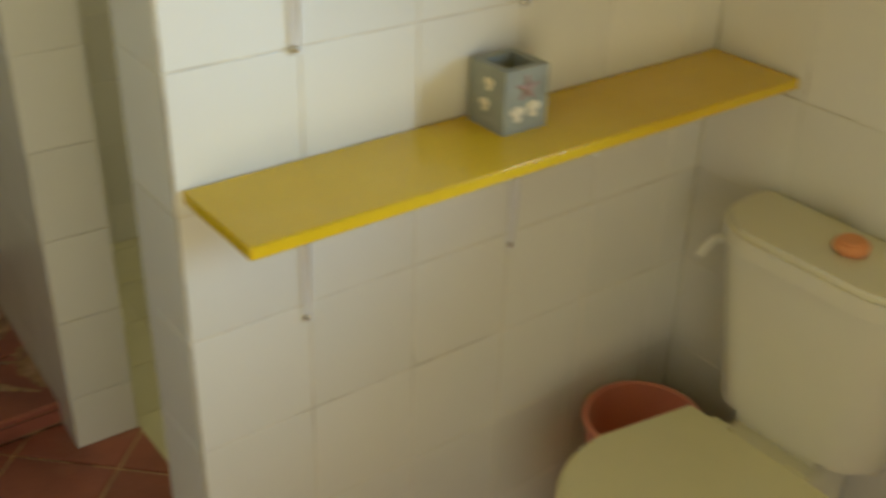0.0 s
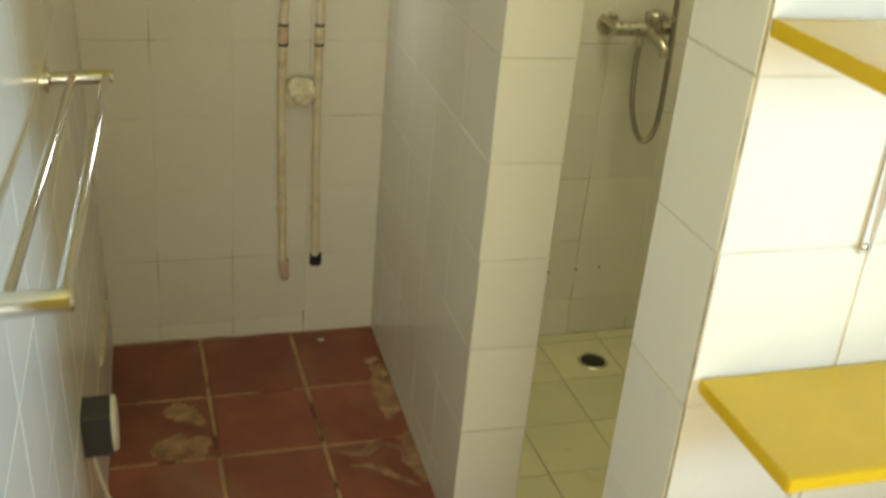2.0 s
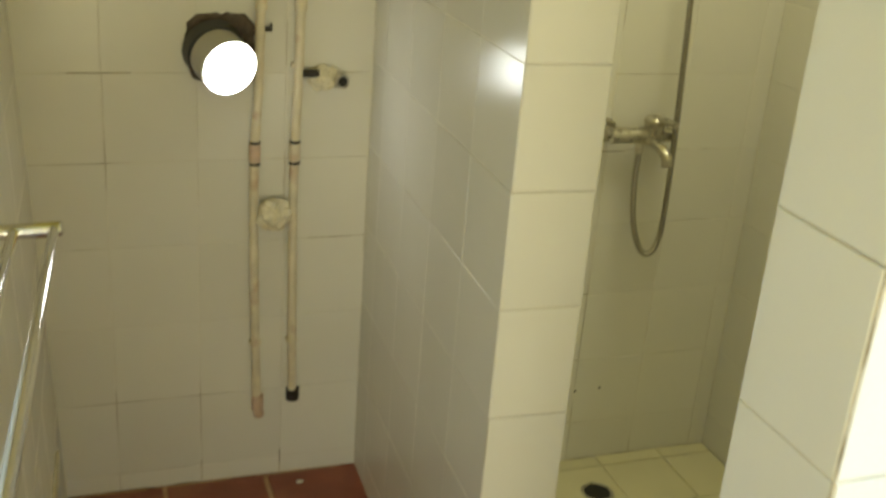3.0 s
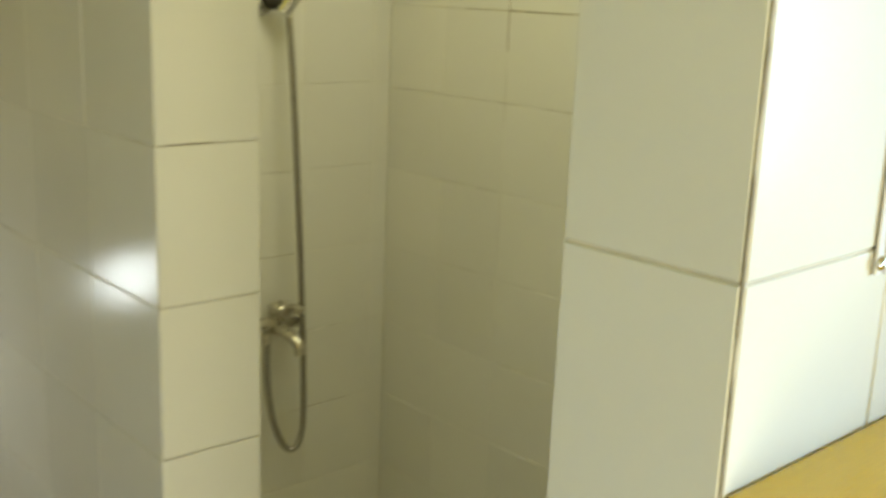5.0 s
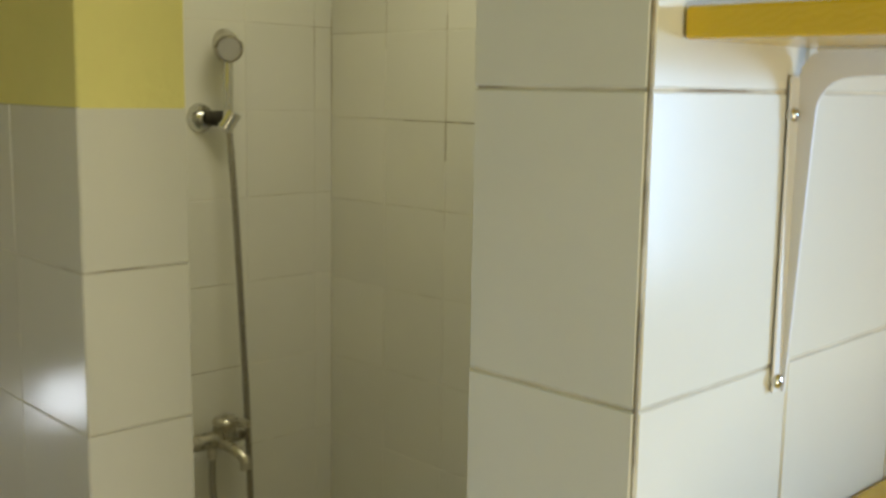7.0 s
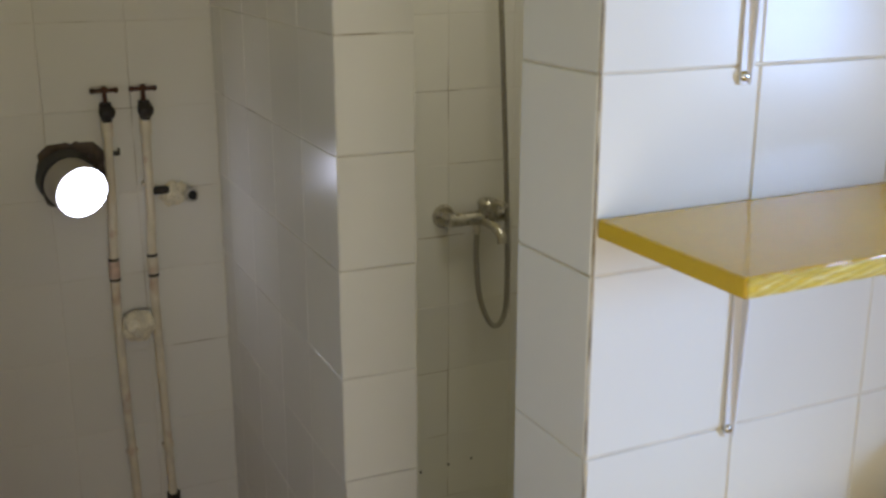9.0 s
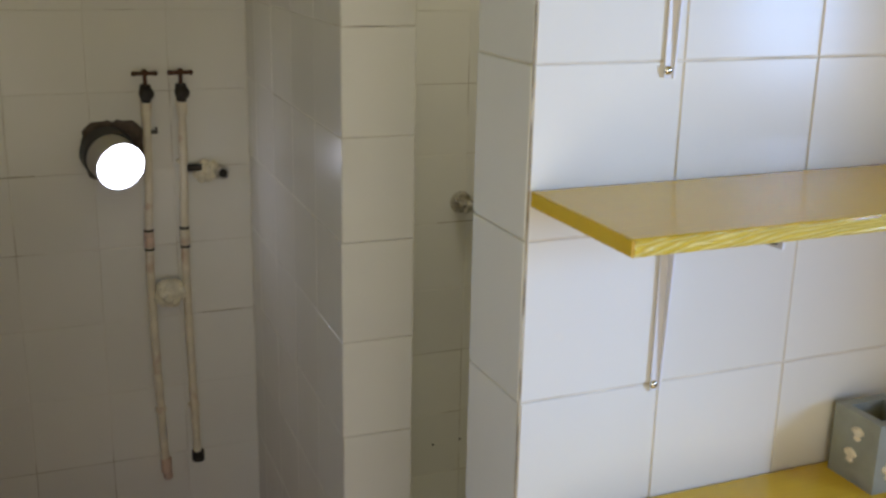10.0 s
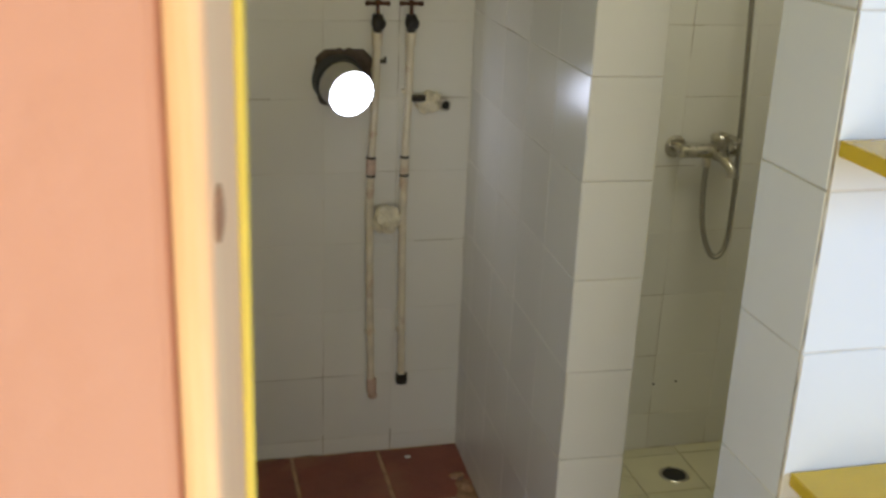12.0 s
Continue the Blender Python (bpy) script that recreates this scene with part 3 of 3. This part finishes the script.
        box(hook, x + 0.019, y - 0.006, 1.212, x + 0.024, y + 0.002, 1.222, 0.001, 1)
        part("hook", hook, BLACK_METAL, ob, "small dark wall hook")
        part("end_fitting", bm, PINK_SLEEVE, ob, "corroded copper end fitting")
    return ob


wall_pipe(-0.198, -0.012, 0.285, False, "yellowed water pipe clipped to the tiled wall")
wall_pipe(-0.111, -0.008, 0.31, True, "yellowed water pipe ending in a black cap")
stop_tap(-0.198, 1.284, "blackened brass stop tap with rusty cross handle")
stop_tap(-0.111, 1.284, "blackened brass stop tap with rusty cross handle")


def lump(name, at, size, seed, mat, label, category):
    bm = B()
    bmesh.ops.create_icosphere(bm, subdivisions=4, radius=1)
    off = Vector((seed * 3.7, seed, 0))
    for v in bm.verts:
        k = 1 + 0.28 * noise.noise(v.co * 1.6 + off) + 0.16 * noise.noise(v.co * 5 + off)
        v.co = Vector((v.co.x * size[0], v.co.y * size[1], v.co.z * size[2])) * k
    ob = part(name, bm, mat)
    ob.location = at
    return tagged(ob, label, category)


lump("filler_lump", (-0.166, BACK - 0.026, 0.785), (0.04, 0.03, 0.038), 2, PLASTER, "cream filler lump between the old pipes", "filler")
outlet = thing("pipe_outlet", "plaster-smeared pipe outlet with black stub", "pipe outlet", (-0.05, BACK, 1.1))
bm = B()
rod(bm, (-0.056, -0.018, 0.012), (-0.018, -0.018, 0.012), 0.0095, segments=12)
part("stub", bm, BLACK_METAL, outlet)
bm = B()
bmesh.ops.create_icosphere(bm, subdivisions=4, radius=1)
for v in bm.verts:
    k = 1 + 0.35 * noise.noise(v.co * 2 + Vector((9, 0, 0))) + 0.2 * noise.noise(v.co * 6)
    v.co = Vector((v.co.x * 0.034 * k, v.co.y * 0.02 * k - 0.01, v.co.z * 0.028 * k))
part("filler", bm, PLASTER, outlet, "rough pale filler")
bm = B()
rod(bm, (0.026, -0.004, -0.004), (0.034, -0.034, -0.004), 0.02, 0.017, 14)
part("socket", bm, DULL_CHROME, outlet, "corroded open socket")
bm = B()
rod(bm, (0.0335, -0.0325, -0.004), (0.0345, -0.0362, -0.004), 0.012, 0.011, 14)
part("bore", bm, BLACK, outlet)

# wall lamp in a broken hole
bm = B()
rng = random.Random(8)
outline = []
for k in range(40):
    a = 2 * math.pi * k / 40
    sq = 0.075 / max(abs(math.cos(a - 0.05)), abs(math.sin(a - 0.05)), 0.84)
    outline.append((sq * math.cos(a) * rng.uniform(0.93, 1.03), sq * math.sin(a) * rng.uniform(0.93, 1.03)))
# flat plate, no recess: the hole's shade is in its dark colour
prism(bm, outline, -0.003, 0.004, "y")
hole = part("hole_plate", bm, HOLE_MORTAR)
hole.location = (-0.28, BACK - 0.001, 1.165)
tagged(hole, "ragged dark mortar plate painted as the shaded hole round lamp", "broken mortar")
lamp = thing("wall_lamp", "round grey wall lamp with lit white diffuser", "lamp", (-0.286, BACK, 1.143))
bm = B()
rod(bm, (-0.012, -0.004, 0.02), (-0.008, -0.036, 0.013), 0.067, 0.064, 36)
part("housing", bm, DARK_GREY, lamp, "dark plastic housing", True)
bm = B()
rod(bm, (-0.008, -0.036, 0.013), (0.01, -0.1, -0.001), 0.0595, 0.0605, 36)
part("bezel", bm, LAMP_GREY, lamp, "grey plastic rim", True)
bm = B()
rod(bm, (0.0098, -0.0995, -0.0008), (0.0118, -0.107, -0.0025), 0.0592, 0.052, 36)
part("diffuser", bm, GLOW, lamp, "glowing white diffuser", True)

# ---- shower fittings ----
mixer = thing("shower_mixer", "limescaled chrome shower mixer tap on tiles", "mixer tap", (0.748, BACK, 0.96))
for x in (-0.075, 0.075):
    bm = B()
    rod(bm, (x, 0, 0), (x, -0.012, 0), 0.033, 0.028, 24)
    rod(bm, (x, -0.012, 0), (x, -0.05, 0), 0.014, segments=16)
    part("rosette", bm, DULL_CHROME, mixer, smooth=True)
bm = B()
rod(bm, (-0.085, -0.055, 0), (0.085, -0.055, 0), 0.019, segments=20)
rod(bm, (0.03, -0.055, -0.01), (0.03, -0.062, 0.035), 0.027, 0.026, 20)
part("mixer_body", bm, DULL_CHROME, mixer, smooth=True)
bm = B()
tube(bm, smooth_path([(0.015, -0.06, -0.008), (0.022, -0.1, -0.012), (0.03, -0.135, -0.03), (0.032, -0.142, -0.055)], 5), 0.0135, 14)
part("spout", bm, DULL_CHROME, mixer, smooth=True)
bm = B()
ball(bm, (0.03, -0.064, 0.04), 0.03, 0.03, 0.015, 18, 10)
tube(bm, smooth_path([(0.03, -0.075, 0.044), (0.034, -0.12, 0.052), (0.036, -0.15, 0.05)], 5), 0.008, 10)
part("lever", bm, DULL_CHROME, mixer, smooth=True)
bm = B()
rod(bm, (0.0, -0.055, -0.018), (0.0, -0.055, -0.045), 0.011, segments=14)
part("hose_outlet", bm, DULL_CHROME, mixer, smooth=True)

hand = thing("hand_shower", "chrome hand shower in a wall holder with hose", "hand shower", (0.765, BACK, 1.687))
bm = B()
rod(bm, (0, 0, 0), (0, -0.01, 0), 0.034, 0.03, 24)
rod(bm, (0, -0.01, 0), (0, -0.03, 0), 0.016, 0.013, 16)
part("wall_mount", bm, CHROME, hand, smooth=True)
bm = B()
rod(bm, (0.002, -0.026, 0), (0.03, -0.05, 0.0), 0.0165, 0.0175, 16)
part("grip_clamp", bm, BLACK_METAL, hand, "black plastic swivel clamp", True)
bm = B()
rod(bm, (0.03, -0.05, -0.02), (0.046, -0.064, 0.016), 0.02, segments=18)
rod(bm, (0.036, -0.058, -0.03), (0.036, -0.062, 0.14), 0.0105, 0.0105, 16)
part("handle", bm, CHROME, hand, smooth=True)
bm = B()
rod(bm, (0.036, -0.05, 0.165), (0.018, -0.092, 0.15), 0.029, 0.031, 26)
ball(bm, (0.037, -0.047, 0.166), 0.03, 0.014, 0.03, 18, 10)
part("shower_head", bm, DULL_CHROME, hand, "round spray head", True)
bm = B()
rod(bm, (0.018, -0.0925, 0.1498), (0.0172, -0.0945, 0.1492), 0.025, 0.024, 26)
part("spray_plate", bm, LAMP_GREY, hand, "grey spray plate")
bm = B()
tube(bm, smooth_path([(-0.017, -0.055, -0.765), (-0.02, -0.06, -0.85), (-0.016, -0.075, -0.95), (0.006, -0.09, -1.02), (0.03, -0.1, -1.03), (0.054, -0.095, -0.99),
                      (0.061, -0.09, -0.88), (0.058, -0.085, -0.67), (0.048, -0.08, -0.4), (0.041, -0.072, -0.18), (0.037, -0.06, -0.03)], 20), 0.0072, 10, 0.07)
part("hose", bm, STEEL_HOSE, hand, "ribbed steel hose", True)

drain = thing("floor_drain", "dark round drain in the cream shower floor", "drain", (0.709, 1.555, SHOWER))
bm = B()
lathe(bm, [(0.034, 0.0005), (0.042, 0.003), (0.046, 0.0005)], segments=28)
part("rim", bm, DULL_CHROME, drain, smooth=True)
bm = B()
rod(bm, (0, 0, 0.0002), (0, 0, 0.0012), 0.036, segments=28)
part("opening", bm, BLACK, drain)

# ---- toilet ----
toilet = thing("toilet", "cream ceramic toilet with closed lid and cistern", "toilet", (RIGHT, -0.377, 0))
bm = B()
lathe(bm, [(0.10, 0.0), (0.115, 0.01), (0.105, 0.08), (0.11, 0.2), (0.155, 0.3), (0.19, 0.37), (0.19, 0.39), (0.15, 0.392)], (-0.4, 0, 0), 40, 1.2, 0.92)
bmesh.ops.contextual_create(bm, geom=[e for e in bm.edges if e.is_boundary and e.verts[0].co.z > 0.2])
box(bm, -0.3, -0.1, 0.0, -0.04, 0.1, 0.408, 0.03, 3)
part("bowl", bm, CERAMIC, toilet, smooth=True)


def seat_outline(grow):
    out = []
    for k in range(41):
        a = math.pi / 2 + math.pi * k / 40
        out.append((-0.40 + (0.212 + grow) * math.cos(a), (0.182 + grow) * math.sin(a)))
    return out + [(-0.2, -0.15 - grow), (-0.2, 0.15 + grow)]


bm = B()
prism(bm, seat_outline(0), 0.392, 0.408, "z")
part("seat", bm, LID_PLASTIC, toilet)
bm = B()
prism(bm, seat_outline(0.003), 0.409, 0.427, "z")
bmesh.ops.bevel(bm, geom=[e for e in bm.edges if abs(e.verts[0].co.z - e.verts[1].co.z) < 1e-4 and e.verts[0].co.z > 0.42], offset=0.007, segments=3, affect="EDGES")
part("lid", bm, LID_PLASTIC, toilet, "closed cream plastic lid", True)
for y in (-0.08, 0.08):
    bm = B()
    rod(bm, (-0.2, y - 0.02, 0.415), (-0.2, y + 0.02, 0.415), 0.012, segments=14)
    part("hinge", bm, LID_PLASTIC, toilet)


def tank_outline(w, d, r):
    out = [(-0.006, -w), (-0.006, w)]
    for k in range(9):
        a = math.pi / 2 + k * math.pi / 16
        out.append((-d + r + r * math.cos(a), w - r + r * math.sin(a)))
    for k in range(9):
        a = math.pi + k * math.pi / 16
        out.append((-d + r + r * math.cos(a), -w + r + r * math.sin(a)))
    return out


bm = B()
lo, hi = [[bm.verts.new((x, y, z)) for x, y in tank_outline(w, d, r)] for w, d, r, z in ((0.158, 0.15, 0.075, 0.406), (0.2, 0.178, 0.085, 0.752))]
bm.faces.new(lo[::-1])
bm.faces.new(hi)
for i in range(len(lo)):
    j = (i + 1) % len(lo)
    bm.faces.new((lo[i], lo[j], hi[j], hi[i]))
bmesh.ops.bevel(bm, geom=[e for e in bm.edges if e.verts[0].co.z < 0.45 and e.verts[1].co.z < 0.45], offset=0.02, segments=3, affect="EDGES")
part("tank", bm, CERAMIC, toilet, smooth=True)
bm = B()
prism(bm, tank_outline(0.212, 0.19, 0.115), 0.752, 0.793, "z")
bmesh.ops.bevel(bm, geom=[e for e in bm.edges if abs(e.verts[0].co.z - e.verts[1].co.z) < 1e-4 and e.verts[0].co.z > 0.78], offset=0.01, segments=3, affect="EDGES")
part("tank_lid", bm, CERAMIC, toilet, smooth=True)
bm = B()
for k in range(12):
    a = 2 * math.pi * k / 12
    ball(bm, (-0.09 + 0.021 * math.cos(a), 0.021 * math.sin(a) - 0.022, 0.803), 0.009, 0.009, 0.011, 8, 6)
rod(bm, (-0.09, -0.022, 0.792), (-0.09, -0.022, 0.816), 0.024, 0.02, 24)
part("flush_button", bm, ORANGE_PLASTIC, toilet, "fluted orange flush button", True)
bm = B()
tube(bm, smooth_path([(-0.11, 0.185, 0.72), (-0.12, 0.212, 0.72), (-0.135, 0.218, 0.714), (-0.165, 0.218, 0.695)], 4), 0.007, 10)
part("side_lever", bm, WHITE_PLASTIC, toilet, "small white side lever", True)

bucket = thing("bucket", "salmon pink plastic bucket on the floor beside toilet", "bucket", (0.855, -0.127, 0))
bm = B()
lathe(bm, [(0.0, 0.004), (0.082, 0.004), (0.086, 0.01), (0.112, 0.318), (0.119, 0.319), (0.121, 0.326), (0.117, 0.331), (0.109, 0.328), (0.081, 0.014), (0.0, 0.012)], segments=40)
bmesh.ops.remove_doubles(bm, verts=bm.verts, dist=1e-5)
part("bucket_body", bm, PINK_PLASTIC, bucket, smooth=True)
bm = B()
tube(bm, smooth_path([(0.118 * math.cos(a), 0.118 * math.sin(a) - 0.002, 0.316 - 0.03 * math.sin(k * math.pi / 8)) for k, a in [(k, math.pi + k * math.pi / 8) for k in range(9)]], 3), 0.003, 8)
part("bucket_handle", bm, PINK_PLASTIC, bucket, smooth=True)

# ---- salmon door with a bare pine edge ----
door = thing("door_leaf", "salmon painted door standing open, bare pine edge", "door", (-0.692, -0.842, 0), turn=-11.5)
bm = B()
box(bm, -0.76, -0.0305, 0.012, -0.006, -0.004, 2.03, 0.002)
part("leaf", bm, SALMON_PAINT, door)
bm = B()
box(bm, -0.0058, -0.031, 0.012, 0.0, -0.004, 2.03, 0.002)
edge = part("edge_strip", bm, PINE, door, "bare pine edge with knots")
for z, h in ((1.646, 0.0045), (0.9, 0.005), (1.75, 0.004)):
    bm = B()
    ball(bm, (0.0, -0.025, z), 0.0008, 0.0034, h, 12, 8)
    part("knot", bm, KNOT, edge, "dark brown knot")
bm = B()
box(bm, -0.76, -0.0034, 0.012, 0.0012, 0.0, 2.03, 0.001)
part("back_face", bm, YELLOW_TRIM, door, "yellow painted back face")

# small white chip on the alcove floor
bm = B()
box(bm, -0.008, -0.005, 0, 0.009, 0.005, 0.004, 0.0015)
chip = part("tile_chip", bm, WHITE_PLASTIC)
chip.location = (-0.096, 1.66, ALCOVE + 0.0005)
tagged(chip, "small white chip lying on the terracotta step", "chip")

# dried cement on the step
def smear(points, width, seed, label):
    """A thin blotch along a few points, with a ragged outline."""
    rng = random.Random(seed)
    mid = smooth_path([(x, y, 0) for x, y in points], 6)
    left, right = [], []
    for k, c in enumerate(mid):
        d = (mid[min(k + 1, len(mid) - 1)] - mid[max(k - 1, 0)]).normalized()
        n = Vector((-d.y, d.x, 0))
        w = 1.35 * width * (0.25 + math.sin(math.pi * (k + 0.5) / len(mid))) * rng.uniform(0.6, 1.1)
        left.append(c + n * w)
        right.append(c - n * w * rng.uniform(0.7, 1.1))
    bm = B()
    prism(bm, [(v.x, v.y) for v in left + right[::-1]], ALCOVE - 0.001, ALCOVE + 0.0012, "z")
    return tagged(part("cement_smear", bm, SMEAR), label, "cement smear", "cement smears")


smear([(-0.540, 1.365), (-0.510, 1.375), (-0.485, 1.350), (-0.450, 1.310)], 0.028, 1, "pale dried cement smear on the terracotta step")
smear([(-0.580, 1.215), (-0.530, 1.225), (-0.480, 1.225), (-0.450, 1.260)], 0.036, 2, "pale dried cement smear on the terracotta step")
smear([(0.031, 1.000), (0.026, 1.100), (0.038, 1.200)], 0.016, 3, "dried cement smear along the partition foot")
smear([(0.006, 1.260), (0.028, 1.340), (0.034, 1.440), (0.026, 1.530)], 0.024, 4, "dried cement smear along the partition foot")
smear([(-0.150, 1.150), (-0.090, 1.130), (-0.050, 1.160), (0.006, 1.140)], 0.009, 6, "thin dried cement streak on terracotta")
smear([(-0.130, 1.090), (-0.080, 1.080), (-0.040, 1.040), (0.016, 0.990)], 0.008, 7, "thin dried cement streak on terracotta")
for at, size, seed in (((0.02, 1.53, ALCOVE + 0.004), (0.02, 0.014, 0.008), 5), ((0.036, 1.47, ALCOVE + 0.004), (0.016, 0.02, 0.009), 6), ((0.04, 1.4, ALCOVE + 0.003), (0.012, 0.016, 0.007), 9)):
    lump("cement_lump", at, size, seed, SMEAR, "small dried cement lump on the terracotta step", "cement lump")

# drilled holes in the tiles
def drill_hole(at, normal, label):
    bm = B()
    rod(bm, Vector(at) - Vector(normal) * 0.002, Vector(at) + Vector(normal) * 0.0012, 0.0042, 0.0036, 10)
    return tagged(part("drill_hole", bm, BLACK), label, "drill hole", "drill holes")


for x in (0.6, 0.69, 0.765):
    drill_hole((x, BACK, 0.2 + 0.05 * (x - 0.6)), (0, -1, 0), "small dark drilled hole in shower tile")
drill_hole(LEAN @ Vector((0, 0.33, 1.62)), (1, 0, 0), "small dark drilled hole in wall tile")

# ---- tiles, piece by piece ----
rows_k = steps(0.0, 2.365, 0.2, ZK)
tile_field(wall_shelf, (0, 0, 0), 0, [0.002] + steps(0, RIGHT, 0.195, 0)[1:], rows_k)
tile_field(wall_shelf, (0, WALL, 0), -90, [0, WALL - 0.0015], rows_k)
tile_field(wall_shelf, (SHR, WALL, 0), 180, steps(0, SHR, 0.2, 0), steps(SHOWER, 2.3, 0.2, ZK))
rows_p = steps(0.0, 1.735, 0.2, ZP)
tile_field(partition, (PX0, PY, 0), 0, [0.001, PX1 - PX0], rows_p, frame_of=SKEW)
tile_field(partition, (PX0, BACK, 0), -90, steps(0, BACK - PY, 0.2, BACK - PY), rows_p, gap=0.0014, frame_of=SKEW)
tile_field(partition, (PX1, PY, 0), 90, steps(0, BACK - PY, 0.2, 0), rows_p, frame_of=SKEW)
rows_b = steps(ALCOVE, 1.915, 0.2, 1.11)
tile_field(wall_back, (0, BACK, 0), 0, steps(-0.77, PX0 + 0.04, 0.197, -0.137), rows_b, gap=0.0014)
tile_field(wall_back, (0, BACK, 0), 0, steps(PX1, SHR, 0.2, 0.688), steps(SHOWER, 2.3, 0.2, 0.902), gap=0.0013)
tile_field(wall_left, (0, -0.45, 0), 90, steps(0, BACK + 0.45, 0.2, 0.05), steps(0.0, 1.915, 0.2, 1.11), frame_of=LEAN)
tile_field(wall_right, (RIGHT, 0, 0), -90, steps(0, 0.72, 0.2, 0), rows_k)
tile_field(wall_shower, (SHR, BACK, 0), -90, steps(0, BACK - WALL, 0.2, 0), steps(SHOWER, 2.3, 0.2, 0.887), gap=0.0013)

# dark grout in the two outer corners
for name, x, y, top, owner in (("corner_grout", PX0, PY, 1.735, partition), ("corner_grout", 0.0, 0.0, 2.365, wall_shelf)):
    bm = B()
    box(bm, x + 0.0008, y + 0.0008, 0.0, x + 0.0035, y + 0.0035, top)
    part(name, bm, DARK_GROUT, owner)

# blackened joints on the shower wall and the back wall
for y0, z0, y1, z1 in ((1.3185, 1.6, 1.3215, 1.92), (1.1, 1.6855, 1.319, 1.6885), (1.32, 1.6862, 1.46, 1.688), (1.1185, 1.52, 1.1208, 1.87), (1.1185, 1.1, 1.1205, 1.3), (1.5185, 1.85, 1.5205, 2.02)):
    bm = B()
    box(bm, SHR + 0.0004, y0, z0, SHR + T + 0.001, y1, z1)
    part("dark_joint", bm, DARK_GROUT, wall_shower, "blackened grout joint")
for x0, z0, x1, z1 in ((-0.3352, ALCOVE, -0.3328, 0.122), (-0.1382, ALCOVE, -0.1358, 0.13), (-0.6, 1.1087, -0.47, 1.1108), (0.6, 0.9012, 0.74, 0.9035), (0.687, 1.102, 0.86, 1.1036), (-0.08, 0.7088, 0.03, 0.7104)):
    bm = B()
    box(bm, x0, BACK + 0.0004, z0, x1, BACK + T + 0.001, z1)
    part("dark_joint", bm, DARK_GROUT, wall_back, "blackened grout joint")

# terracotta, laid diagonally
s = 0.25
for i in range(-14, 14):
    for j in range(-14, 14):
        cx, cy = -0.27 + (i - j) * s * 0.7071, 0.878 + (i + j) * s * 0.7071
        h = (s - 0.007) * 0.7071
        poly = [(cx + h, cy), (cx, cy + h), (cx - h, cy), (cx, cy - h)]
        for a, b in (((-1.49, 9), (-1.49, -9)), ((9, STEP_Y - 0.002), (-9, STEP_Y - 0.002)), ((-9, FRONT), (9, FRONT)), ((RIGHT, -9), (RIGHT, 9))):
            if poly:
                poly = clip_polygon(poly, a, b)
        if not poly:
            continue
        if cy > -0.4:
            poly = clip_polygon(poly, (LEFT - 0.03, 9), (LEFT - 0.03, -9))
            if poly and cy > 0.15:
                poly = clip_polygon(poly, (0.181, -9), (0.181, 9))
            elif poly and cx > 0.02:
                poly = clip_polygon(poly, (9, -0.003), (-9, -0.003))
        area = 0.5 * abs(sum(p[0] * q[1] - q[0] * p[1] for p, q in zip(poly, poly[1:] + poly[:1]))) if len(poly) > 2 else 0
        if area > 0.0006:
            floor_piece("floor_tile", poly, -0.012, 0.0, TERRACOTTA, floor_main)

xs, ys = [LEFT - 0.004, -0.426, -0.175, PX0 + 0.045], [STEP_Y - 0.004, 1.18, 1.434, BACK - 0.002]
for x0, x1 in zip(xs, xs[1:]):
    for y0, y1 in zip(ys, ys[1:]):
        g = 0.0045
        floor_piece("floor_tile", [(x0 + g, y0 + g), (x1 - g, y0 + g), (x1 - g, y1 - g), (x0 + g, y1 - g)], ALCOVE - 0.018, ALCOVE, TERRACOTTA, floor_alcove, 0.004)
    tile_field(floor_alcove, (0, STEP_Y - 0.001, 0), 0, [x0, x1], [0.002, ALCOVE - 0.018], TERRACOTTA, 0.006)

for x0, x1 in zip(steps(0.184, SHR, 0.2, 0.581), steps(0.184, SHR, 0.2, 0.581)[1:]):
    yy = steps(WALL, BACK, 0.2, 1.672)
    for y0, y1 in zip(yy, yy[1:]):
        poly = [(x0 + 0.0015, y0 + 0.0015), (x1 - 0.0015, y0 + 0.0015), (x1 - 0.0015, y1 - 0.0015), (x0 + 0.0015, y1 - 0.0015)]
        if poly and len(poly) > 2 and x1 - x0 > 0.02 and y1 - y0 > 0.02 and max(p[0] for p in poly) - min(p[0] for p in poly) > 0.01:
            floor_piece("floor_tile", poly, SHOWER - 0.01, SHOWER, CREAM_TILE, floor_shower, 0.002)
